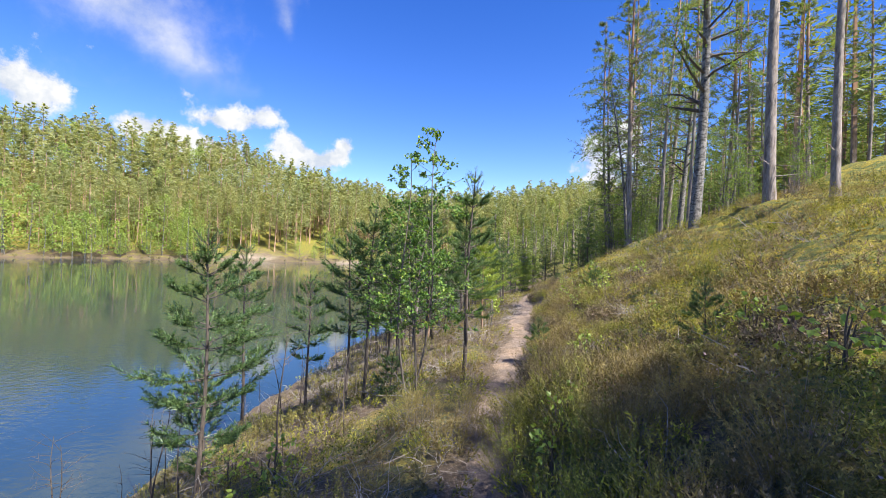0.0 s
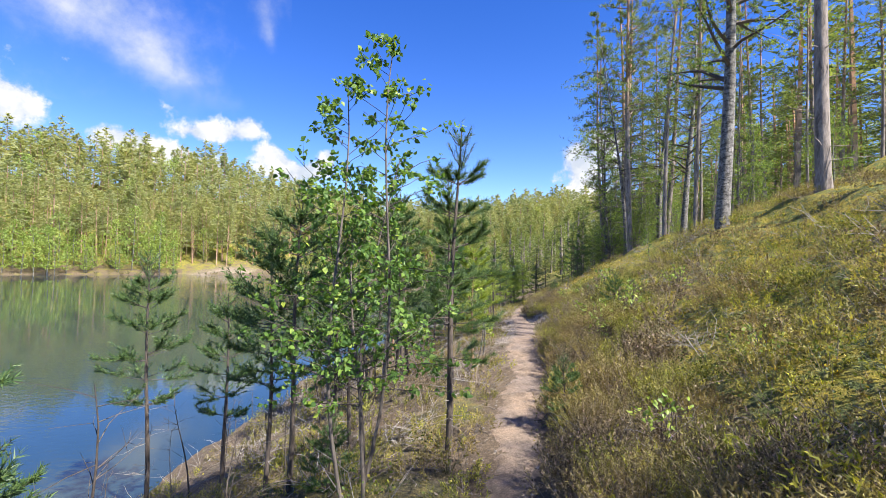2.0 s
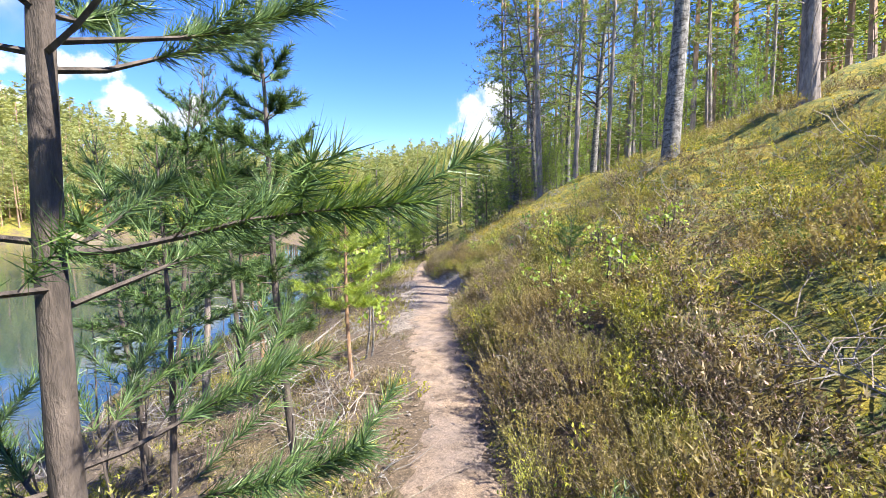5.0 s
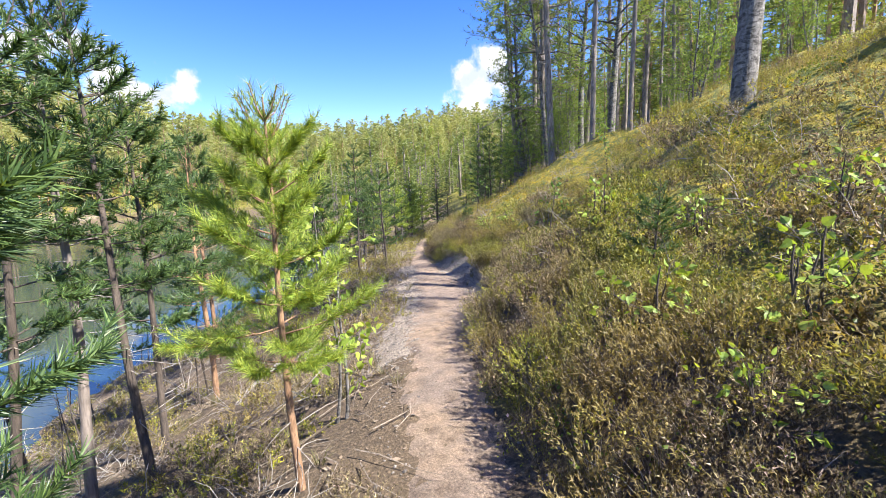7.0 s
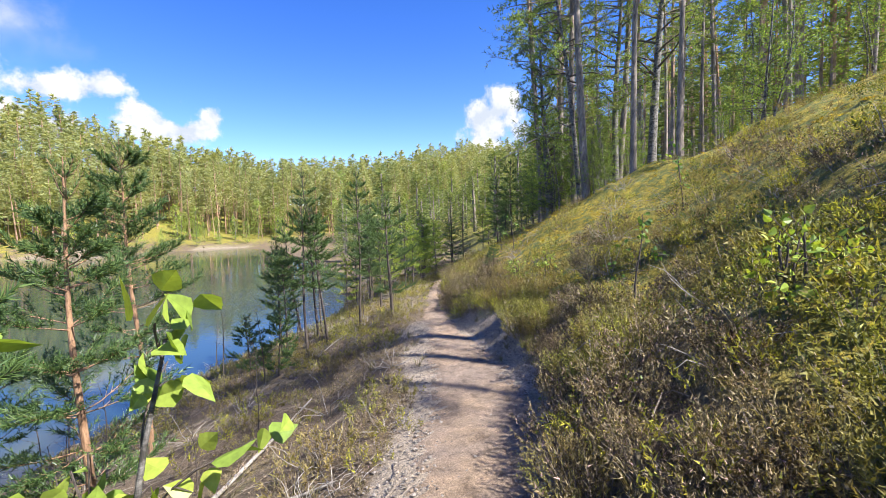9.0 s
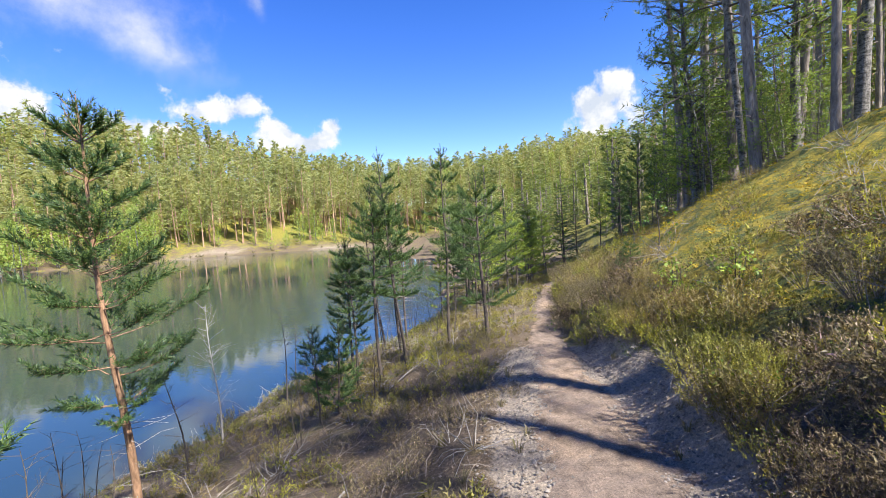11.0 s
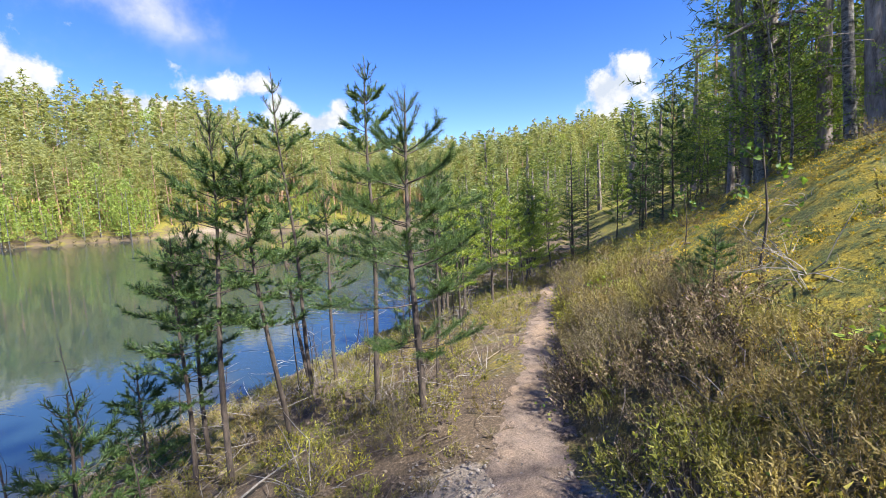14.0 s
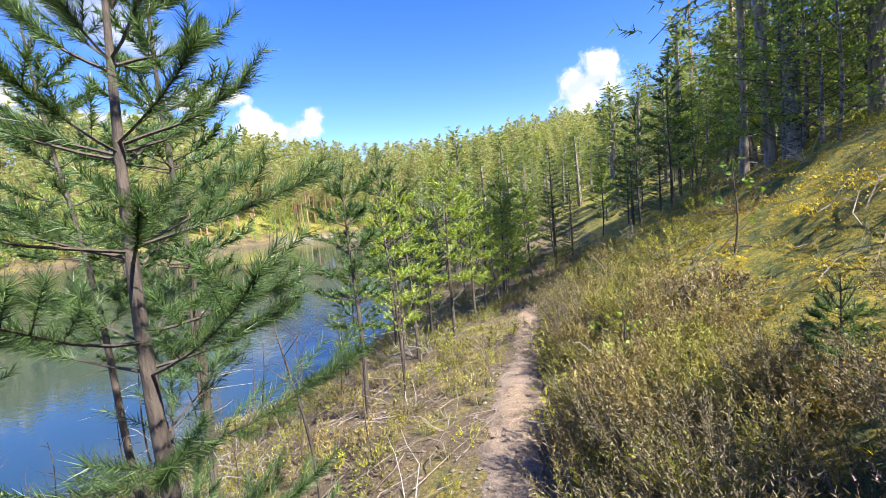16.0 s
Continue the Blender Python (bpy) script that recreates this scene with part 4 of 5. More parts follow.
stand(B3, 10.0, 26.4)
for ob, x, y, s, a in ((T2, 8.8, 9.9, 1.0, 1.0), (B1, 12.6, 25.6, 0.8, 2.0), (T1, 10.2, 24.0, 1.0, 1.0), (T2, 10.1, 27.0, 1.0, 3.0), (B1, 10.0, 26.5, 0.7, 4.0), (T4, 10.6, 28.4, 1.1, 0.2), (T1, 12.0, 29.0, 1.0, 5.0),
                       (T2, 11.4, 23.1, 1.1, 2.0), (T4, 19.5, 24.2, 1.1, 3.0), (T1, 25.0, 28.0, 1.0, 0.5), (T2, 19.0, 27.4, 1.1, 4.0), (T1, 21.5, 26.0, 1.0, 2.2), (B1, 13.0, 24.0, 0.9, 1.0), (T4, 24.0, 30.5, 1.0, 1.8),
                       (T3, 14.4, 33.5, 0.9, 0.8), (T1, 13.6, 27.0, 1.0, 3.6), (T2, 14.8, 30.0, 1.0, 1.0), (T4, 13.2, 31.2, 0.9, 2.0), (T1, 18.6, 29.0, 1.0, 5.5),
                       (T4, 20.2, 31.0, 1.0, 0.9), (T2, 22.4, 23.4, 1.0, 4.4), (T2, 16.5, 36.0, 1.1, 0.1), (T4, 17.5, 26.5, 1.1, 3.0), (T1, 17.9, 31.0, 1.0, 1.2), (T2, 21.6, 29.6, 1.0, 2.8)):
    again(ob, x, y, a, s, (rng.normal() * 0.02, rng.normal() * 0.02))
# unseen pines behind the start, added to shade the near slope and path
for x, y, s in ((7.0, -3.2, 0.72), (9.0, -4.6, 0.85), (10.5, -7.0, 1.0), (7.6, -6.6, 0.8), (5.4, -5.2, 0.66), (4.6, -3.0, 0.5), (9.5, -2.7, 0.8)):
    again(T3, x, y, x, s)
for i, (x, y) in enumerate(((10.4, 24.0), (10.4, 29.8), (11.0, 27.4), (11.8, 26.9), (13.0, 28.4), (12.6, 31.8), (11.4, 29.0), (14.2, 27.3), (13.2, 25.6), (12.6, 27.8), (11.2, 24.6), (9.9, 25.6), (16.0, 28.8), (17.2, 25.0), (15.2, 31.6), (13.4, 20.4), (15.4, 22.2), (14.0, 17.2), (16.6, 19.8), (12.2, 19.0), (18.2, 27.2), (13.0, 30.0), (16.8, 31.6), (11.6, 25.8))):
    again(B3, x, y, i * 1.7, 0.45 + 0.13 * (i % 4))


# ---- the woods that go on behind ----
def far_pine(seed, h, n, size, low=0.38, wide=0.1):
    """A distant pine: stem and level boughs of many small flakes. Returns two bags."""
    rng = np.random.default_rng(seed)
    t, c = Bag(), Bag()
    tube(t, [(0, 0, -0.5), (0, 0, h * 0.5), (0, 0, h * 0.95)], [0.19, 0.14, 0.05], 4)
    k = max(10, n // 11)
    fb = (np.arange(k) + rng.random(k)) / k
    ab = rng.uniform(0, 6.28, k)
    lb = (0.35 + 0.165 * h * (1 - fb) ** 0.75 * (0.55 + 0.45 * np.minimum(fb * 6, 1))) * rng.uniform(0.55, 1.15, k)
    i = rng.integers(k, size=n)
    u = rng.random(n) ** 0.7
    a = ab[i] + rng.normal(size=n) * 0.28
    z = h * (low + (1 - low) * fb[i]) + lb[i] * u * (-0.12 + 0.45 * fb[i]) + rng.normal(size=n) * 0.12
    base = np.stack([lb[i] * u * np.cos(a), lb[i] * u * np.sin(a), z], -1)
    way = np.stack([np.cos(a), np.sin(a), 0.12 + rng.normal(size=n) * 0.25], -1) + rng.normal(size=(n, 3)) * [0.55, 0.55, 0.2]
    w = unit(way)
    s = unit(np.cross(w, rng.normal(size=w.shape) + [0, 0, 0.8])) * wide
    tip = base + w * (size * rng.uniform(0.7, 1.25, (n, 1)))
    c.add(np.stack([base - s, base + s, tip], 1).reshape(-1, 3), np.arange(3 * n).reshape(-1, 3))
    return t, c


def far_birch(seed, h, n, size):
    rng = np.random.default_rng(seed)
    t, c = Bag(), Bag()
    tube(t, [(0, 0, -0.5), (0.2, 0, h * 0.5), (0, 0.1, h * 0.85)], [0.10, 0.07, 0.03], 4)
    f = rng.random(n)
    z = h * (0.12 + 0.88 * f)
    rad = h * 0.27 * np.sin(np.pi * np.clip(f * 0.85 + 0.12, 0, 1)) ** 0.8 * np.sqrt(rng.random(n)) * (0.7 + 0.5 * np.sin(f * 13 + seed) ** 2)
    a = rng.uniform(0, 6.28, n)
    base = np.stack([rad * np.cos(a), rad * np.sin(a), z], -1)
    leaves(c, base, rng.normal(size=(n, 3)) + [0, 0, -0.2], size, rng, False, 0.4)
    return t, c


def plant(points, kinds, trunks, crowns, rng, lo=0.8, hi=1.2):
    z = ground_z(points[:, 0], points[:, 1])
    for (x, y), zz in zip(points, z):
        t, c = kinds[rng.integers(len(kinds))]
        m = matrix(x, y, zz, rng.uniform(0, 6.28), rng.uniform(lo, hi), (rng.normal() * 0.025, rng.normal() * 0.025))
        trunks.put(t, m)
        crowns.put(c, m)


def scatter(n, box, keep, rng, gap):
    """Random spots in box that keep accepts, no two in one cell of size gap."""
    p = np.stack([rng.uniform(box[0], box[1], n), rng.uniform(box[2], box[3], n)], -1)
    p = p[keep(p[:, 0], p[:, 1])]
    _, i = np.unique(np.floor(p / gap).astype(int), axis=0, return_index=True)
    return p[np.sort(i)]


def uphill(x, y):
    return x - np.interp(y, PATH_Y, PATH_X)


rng = np.random.default_rng(9)
far_kinds = [far_pine(71, 17, 960, 0.67, 0.33, 0.089), far_pine(72, 19, 960, 0.67, 0.37, 0.089), far_pine(73, 15, 960, 0.63, 0.31, 0.085), far_pine(74, 20, 960, 0.70, 0.41, 0.089)]
back_kinds = [far_pine(171, 17, 330, 1.1, 0.44, 0.17), far_pine(172, 19, 330, 1.1, 0.46, 0.17), far_pine(173, 20, 330, 1.15, 0.44, 0.17)]
mid_kinds = [far_pine(75, 16, 520, 0.62, 0.42, 0.07), far_pine(76, 14, 480, 0.58, 0.36, 0.065), far_pine(77, 18, 540, 0.62, 0.46, 0.07)]
birches = [far_birch(78, 9, 600, 0.31), far_birch(79, 7, 540, 0.29), far_birch(80, 11, 660, 0.33)]
ft, fc, bt, bc = Bag(), Bag(), Bag(), Bag()
beyond = lambda x, y: y - np.interp(x, FAR_X, FAR_Y)
spots = scatter(9000, (-190, 75, 20, 260), lambda x, y: (beyond(x, y) > 9) & (beyond(x, y) < 75) & (x > -15 - 1.1 * y) & (x < 0.55 * y), rng, 2.5)
front = beyond(spots[:, 0], spots[:, 1]) < 30
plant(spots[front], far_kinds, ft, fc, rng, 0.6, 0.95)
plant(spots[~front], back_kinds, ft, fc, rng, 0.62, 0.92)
spots = scatter(1500, (-130, -54, 20, 140), lambda x, y: (beyond(x, y) > 1.2) & (beyond(x, y) < 10) & (x > -15 - 1.1 * y), rng, 2.6)
plant(spots, birches, bt, bc, rng, 0.75, 1.35)
spots = scatter(500, (-54, 20, 60, 140), lambda x, y: (beyond(x, y) > 3) & (beyond(x, y) < 12) & ((np.abs(x + 47) > 7) | (beyond(x, y) > 9)), rng, 3.4)
plant(spots, birches, bt, bc, rng, 0.35, 0.8)
spots = scatter(260, (-170, 60, 60, 200), lambda x, y: (beyond(x, y) > 12) & (beyond(x, y) < 60), rng, 6)
plant(spots[:70], birches, bt, bc, rng, 1.0, 1.5)
tagged(new("far_wood_trunks", ft.mesh("far_wood_trunks", bark_material("far_pine_bark", (0.22, 0.14, 0.10), (0.46, 0.28, 0.18), 2.0))), "reddish pine stems of the wood across the lake", "forest", kind="stuff")
tagged(new("far_wood_crowns", fc.mesh("far_wood_crowns", M_NEEDLE_FAR_HAZED)), "green pine crowns of the wood across the lake, colour paled for haze", "forest", kind="stuff")
tagged(new("shore_birch_trunks", bt.mesh("shore_birch_trunks", M_BIRCH_BARK)), "pale birch stems along the far shore", "forest", kind="stuff")
tagged(new("shore_birch_crowns", bc.mesh("shore_birch_crowns", M_SHORE_LEAF)), "bright green birch crowns along the far shore", "forest", kind="stuff")
mt, mc = Bag(), Bag()
spots = scatter(1500, (4, 75, -25, 110), lambda x, y: (uphill(x, y) > np.interp(y, [-4, 8, 14, 24, 32, 40], [10, 17, 17.5, 16, 14, 12]) + 2 * np.sin(y * 0.7)) & (x > 4.5 + 0.44 * (y - 16)) & (uphill(x, y) < 42) & (y > 0.78 * x), rng, 6.6)
plant(spots, mid_kinds, mt, mc, rng, 0.8, 1.2)
spots = scatter(1800, (15, 75, 5, 110), lambda x, y: (uphill(x, y) > 23) & (uphill(x, y) < 50) & (x > 4.5 + 0.44 * (y - 16)) & (y > 0.7 * x), rng, 2.9)
plant(spots, mid_kinds, mt, mc, rng, 0.8, 1.15)
spots = scatter(360, (2, 30, 42, 112), lambda x, y: (uphill(x, y) > -14) & (uphill(x, y) <= 12) & (x > np.interp(y, SHORE_Y, SHORE_X) + 2) & (np.abs(uphill(x, y)) > 2.0), rng, 3.2)
valley_kinds = [far_pine(181, 5.5, 800, 0.34, 0.06, 0.035), far_pine(182, 4.5, 720, 0.32, 0.04, 0.035), far_pine(183, 7.0, 880, 0.38, 0.08, 0.04)]
plant(spots, valley_kinds, mt, mc, rng, 0.75, 1.3)
tagged(new("hill_wood_trunks", mt.mesh("hill_wood_trunks", M_PINE_BARK)), "dense pine stems of the hillside wood", "forest", kind="stuff")
tagged(new("hill_wood_crowns", mc.mesh("hill_wood_crowns", M_NEEDLE_TALL)), "dense pine crowns of the hillside wood", "forest", kind="stuff")


# ---- low growth ----
def heather(seed, stems, height, spread, leaf=0.03, count=5, width=0.004):
    """A heather clump: many thin stems with short upright shoots."""
    rng = np.random.default_rng(seed)
    shoots, wood = Bag(), Bag()
    p0, p1 = [], []
    for i in range(stems):
        a, rr = rng.uniform(0, 6.28), spread * np.sqrt(rng.random())
        tip = np.array([rr * np.cos(a), rr * np.sin(a), height * rng.uniform(0.6, 1.1) * (1 - 0.35 * (rr / spread) ** 2)])
        root = np.array([tip[0] * 0.3, tip[1] * 0.3, -0.03])
        mid = (root + tip) / 2 + [0, 0, -0.03]
        w = unit(np.cross(tip - root, rng.normal(size=3))) * 0.0022
        wood.add([root - w, root + w, tip], [(0, 1, 2)])
        p0.append(mid + (tip - mid) * 0.15); p1.append(tip)
        for j in range(2):
            q = mid + (tip - mid) * rng.uniform(0.0, 0.5)
            e = q + unit(tip - mid + rng.normal(size=3) * 0.05) * height * 0.35
            p0.append(q); p1.append(e)
    needles(shoots, np.array(p0), np.array(p1), count, leaf, width, rng, (0.35, 1.15))
    return shoots, wood


def berry(seed, stems, height, spread, leaf):
    rng = np.random.default_rng(seed)
    lf = Bag()
    b = []
    for i in range(stems):
        a, rr = rng.uniform(0, 6.28), spread * np.sqrt(rng.random())
        k = rng.random((7, 1))
        b.append(np.concatenate([np.full((7, 1), rr * np.cos(a)), np.full((7, 1), rr * np.sin(a)), height * (0.35 + 0.65 * k)], 1) + rng.normal(size=(7, 3)) * 0.022)
    b = np.concatenate(b)
    leaves(lf, b, rng.normal(size=b.shape) + [0, 0, 0.5], leaf, rng, False, 0.36)
    return lf


def tuft(seed, blades, height, spread, width=0.004):
    rng = np.random.default_rng(seed)
    g = Bag()
    a = rng.uniform(0, 6.28, blades)
    root = np.stack([np.cos(a), np.sin(a), 0 * a], -1) * (spread * 0.4 * np.sqrt(rng.random((blades, 1))))
    out = np.stack([np.cos(a), np.sin(a), 0 * a], -1)
    hh = height * rng.uniform(0.6, 1.2, (blades, 1))
    mid = root + out * spread * 0.3 + np.array([0, 0, 0.65]) * hh
    tip = root + out * spread * rng.uniform(0.5, 1.2, (blades, 1)) + np.array([0, 0, 0.9]) * hh
    w = unit(np.cross(out, [0, 0, 1.0])) * width
    v = np.stack([root - w, root + w, mid + w, mid - w, tip], 1).reshape(-1, 3)
    k = np.arange(blades)[:, None] * 5
    g.add(v, np.concatenate([k + np.array(q) for q in ((0, 1, 2), (0, 2, 3), (3, 2, 4))]))
    return g


def patchy(x, y, a):
    """An uneven field of patches, about -1.5 to 1.5."""
    return np.sin(x * 1.9 + a) * np.sin(y * 1.3 + 2 * a) + 0.5 * np.sin(x * 4.1 - y * 3.3 + a)


def strew(points, kinds, rng, lo, hi, sink=0.02, lean=0.25):
    """Copies of the kinds at the points, gathered bag by bag (a kind is a tuple of bags)."""
    bags = [Bag() for _ in kinds[0]]
    z = ground_z(points[:, 0], points[:, 1])
    swell = 1.0 + 0.30 * patchy(points[:, 0] * 2.3, points[:, 1] * 2.3, 8.0)
    for (x, y), zz, k_ in zip(points, z, swell):
        kind = kinds[rng.integers(len(kinds))]
        m = matrix(x, y, zz - sink, rng.uniform(0, 6.28), k_ * rng.uniform(lo, hi), (rng.normal() * lean * 0.4, rng.normal() * lean * 0.4))
        for b, k in zip(bags, kind):
            b.put(k, m)
    return bags


def off_path(x, y, margin):
    return np.abs(uphill(x, y)) - np.interp(y, PATH_Y, PATH_W) > margin


rng = np.random.default_rng(21)
clumps = [heather(81, 26, 0.27, 0.25, 0.021, 11, 0.0031), heather(82, 22, 0.20, 0.21, 0.020, 11, 0.0031), heather(83, 28, 0.33, 0.29, 0.022, 11, 0.0031)]
low = [heather(181, 20, 0.27, 0.25, 0.028, 5, 0.005), heather(182, 18, 0.20, 0.23, 0.028, 5, 0.005)]
sparse = [heather(84, 20, 0.28, 0.28, 0.028, 6), heather(85, 20, 0.22, 0.26, 0.028, 6)]
# beside the path and up the slope
near = scatter(7000, (0.3, 10, 0.2, 31), lambda x, y: (uphill(x, y) > 0) & off_path(x, y, 0.12) & (uphill(x, y) > gravel_edge(y)) & (uphill(x, y) < 3.4) & (patchy(x, y, 0.3) > -1.25) & ((y < 18) | (uphill(x, y) < 1.4) | (patchy(x, y, 0.3) > 0.75)), rng, 0.2)
near = np.concatenate([near, scatter(9000, (0.2, 6.5, 0.2, 24), lambda x, y: (uphill(x, y) > 0) & off_path(x, y, 0.10) & (uphill(x, y) > gravel_edge(y)) & (uphill(x, y) < 1.6), rng, 0.19)])
dry = patchy(near[:, 0], near[:, 1], 2.0) > np.interp(near[:, 1], [0, 3, 7, 9, 18], [0.1, 0.45, 0.45, 0.0, 0.45])
close = (uphill(near[:, 0], near[:, 1]) < 1.5) & (near[:, 1] < 24)
far = scatter(3000, (2, 14, -1, 34), lambda x, y: (uphill(x, y) >= 3.4) & (uphill(x, y) < 8.5) & (patchy(x, y, 0.3) > np.where(y < 12, -0.8, -0.15)) & ((y < 18) | (patchy(x, y, 0.9) > 0.7)), rng, 0.31)
dry_far = patchy(far[:, 0], far[:, 1], 2.0) > 0.3
bank = scatter(6500, (-5, 10, 0.5, 40), lambda x, y: (uphill(x, y) < 0) & off_path(x, y, 0.10) & (x > np.interp(y, SHORE_Y, SHORE_X) + 0.15) & (patchy(x, y, 4.0) > np.where((y < 9) | (y > 18.5), -0.85, 0.25)), rng, 0.24)
bank_fresh = rng.random(len(bank)) < 0.22
fresh = scatter(1500, (0.5, 11, 0.2, 28), lambda x, y: (uphill(x, y) > 0.15) & off_path(x, y, 0.12) & (uphill(x, y) > gravel_edge(y)) & (uphill(x, y) < 6.5) & (patchy(x * 1.4, y * 1.4, 5.3) > np.where((y > 18) & (uphill(x, y) > 1.3), 0.9, 0.25)), rng, 0.3)
bank_dry = scatter(3000, (-4, 4, 7.5, 19), lambda x, y: (uphill(x, y) < 0) & (uphill(x, y) > -3.2) & off_path(x, y, 0.25) & (patchy(x, y, 1.7) <= 0.35) & (patchy(x, y, 6.0) > -0.7), rng, 0.18)
for pts, kinds, mat, lo, hi, label in ((bank_dry, sparse, M_HEATH_DRY, 0.35, 0.8, "brown dry heather on the lake bank"), (near[close & ~dry], clumps, M_HEATH, 0.7, 1.3, "green heather along the path"), (near[close & dry], clumps[:2], M_HEATH_DRY, 0.7, 1.3, "brown dry heather along the path"),
                                       (near[~close & ~dry], low, M_HEATH, 0.8, 1.4, "green heather above the path"), (near[~close & dry], low, M_HEATH_DRY, 0.8, 1.4, "brown dry heather above the path"),
                                       (far[~dry_far], sparse, M_HEATH, 1.0, 1.7, "green heather on the slope"), (far[dry_far], sparse, M_HEATH_DRY, 0.9, 1.6, "brown dry heather on the slope"),
                                       (bank[~bank_fresh], low, M_HEATH, 0.75, 1.35, "low heather on the lake bank"), (bank[bank_fresh], low, M_HEATH_FRESH, 0.55, 1.1, "fresh yellow-green heather on the lake bank"),
                                       (fresh, sparse, M_HEATH_FRESH, 0.8, 1.4, "fresh yellow-green heather on the slope")):
    sh, wd = strew(pts, kinds, rng, lo, hi)
    tagged(new("heather_shoots", sh.mesh("heather_shoots", mat)), label, "heather", kind="stuff")
    tagged(new("heather_stems", wd.mesh("heather_stems", M_TWIG)), "thin woody " + label.replace("green ", "").replace("brown dry ", "").replace("low ", "") + " stems", "heather", kind="stuff")

# bare grey twigs of old heather
def tangle(seed, n, height, spread):
    rng = np.random.default_rng(seed)
    b = Bag()
    for i in range(n):
        a = rng.uniform(0, 6.28)
        p = np.array([np.cos(a), np.sin(a), 0]) * spread * 0.3 * rng.random()
        pts = bent(p, np.array([np.cos(a), np.sin(a), rng.uniform(0.2, 1.4)]), height * rng.uniform(0.8, 1.9), -0.5, 4, rng, 0.3)
        tube(b, pts, np.array([0.0042, 0.0036, 0.003, 0.0022, 0.0012]), 3)
    return (b,)


spots = np.concatenate([scatter(900, (0.5, 11, 1, 28), lambda x, y: (uphill(x, y) > 0.1) & off_path(x, y, 0.1) & (uphill(x, y) > gravel_edge(y)) & (uphill(x, y) < 5.5) & (patchy(x * 1.2, y * 1.2, 7.1) > np.where((y > 18) & (uphill(x, y) > 1.3), 0.8, 0.1)), rng, 0.36),
                        scatter(700, (-5, 5, 1, 29), lambda x, y: (uphill(x, y) < 0) & off_path(x, y, 0.15) & (x > np.interp(y, SHORE_Y, SHORE_X) + 0.2) & (patchy(x, y, 2.4) > 0.0), rng, 0.36)])
tagged(new("bare_heather_twigs", strew(spots, [tangle(121, 13, 0.2, 0.3), tangle(122, 11, 0.26, 0.3)], rng, 0.7, 1.4)[0].mesh("bare_heather_twigs", M_DEAD)), "bare pale grey twigs of old heather", "twigs", kind="stuff")

# single larger heather shrubs
def heather_shrub(seed, label, mat):
    sh, wd = heather(seed, 130, 0.5, 0.42, 0.021, 13, 0.0028)
    ob = thing("heather_shrub", label, "shrub", "large heather shrubs by the path")
    tagged(part("foliage", sh, mat, ob), kind="stuff")
    tagged(part("branchwork", wd, M_TWIG, ob), kind="stuff")
    return ob


M_HEATH_DARK = leaf_material("dark_heather", [(0.0, (0.075, 0.062, 0.04)), (0.6, (0.165, 0.135, 0.085)), (1.0, (0.29, 0.25, 0.14))], 0.25, 0.015)
dark = stand(heather_shrub(86, "large dark brown heather shrub beside the path", M_HEATH_DARK), 4.5, 20.0, size=0.95)
green = stand(heather_shrub(87, "large green heather shrub beside the path", M_HEATH), 0.72, 3.9)
for x, y, s in ((4.8, 20.5, 0.95), (4.5, 20.6, 0.8), (5.2, 20.1, 0.8), (4.75, 21.2, 0.95), (5.3, 20.8, 0.8), (6.1, 20.9, 0.8), (2.6, 20.9, 0.7), (2.75, 20.0, 0.7), (5.3, 24.2, 1.2), (5.45, 16.2, 1.1), (4.3, 15.9, 0.6)):
    again(dark, x, y, x * 5, s)
for x, y, s in ((0.85, 4.5, 0.9), (0.62, 3.3, 0.8), (1.35, 4.9, 1.0), (1.2, 2.7, 0.9), (1.6, 6.2, 0.9), (2.2, 7.4, 0.9), (0.3, 5.0, 0.6), (0.35, 4.2, 0.6), (2.5, 8.6, 0.9), (2.9, 12.4, 0.8), (-0.25, 4.9, 0.9), (3.9, 13.4, 0.9)):
    again(green, x, y, x * 7, s)

# berry shrubs, moss, grass
bk = [(berry(91, 14, 0.20, 0.16, 0.022),), (berry(92, 18, 0.26, 0.2, 0.023),)]
spots = scatter(2100, (-2, 13, 0, 32), lambda x, y: (((uphill(x, y) > 0.3) & (uphill(x, y) < 9)) | ((uphill(x, y) < -0.4) & (y < 10))) & off_path(x, y, 0.2) & (patchy(x, y, 5.0) > np.where((y > 18) & (uphill(x, y) > 1.5), 0.75, 0.05)), rng, 0.27)
tagged(new("berry_shrubs", strew(spots, bk, rng, 0.7, 1.1)[0].mesh("berry_shrubs", M_BERRY)), "low yellow-green berry shrubs on the slope", "shrubs", kind="stuff")
def carpet(seed, n, height, spread, leaf):
    """Low creeping shoots: small leaves close over the ground."""
    rng = np.random.default_rng(seed)
    lf = Bag()
    a, rr = rng.uniform(0, 6.28, n), spread * np.sqrt(rng.random(n))
    b = np.stack([rr * np.cos(a), rr * np.sin(a), 0.02 + height * rng.random(n)], -1)
    leaves(lf, b, rng.normal(size=b.shape) + [0, 0, 0.6], leaf, rng, False, 0.34)
    return (lf,)


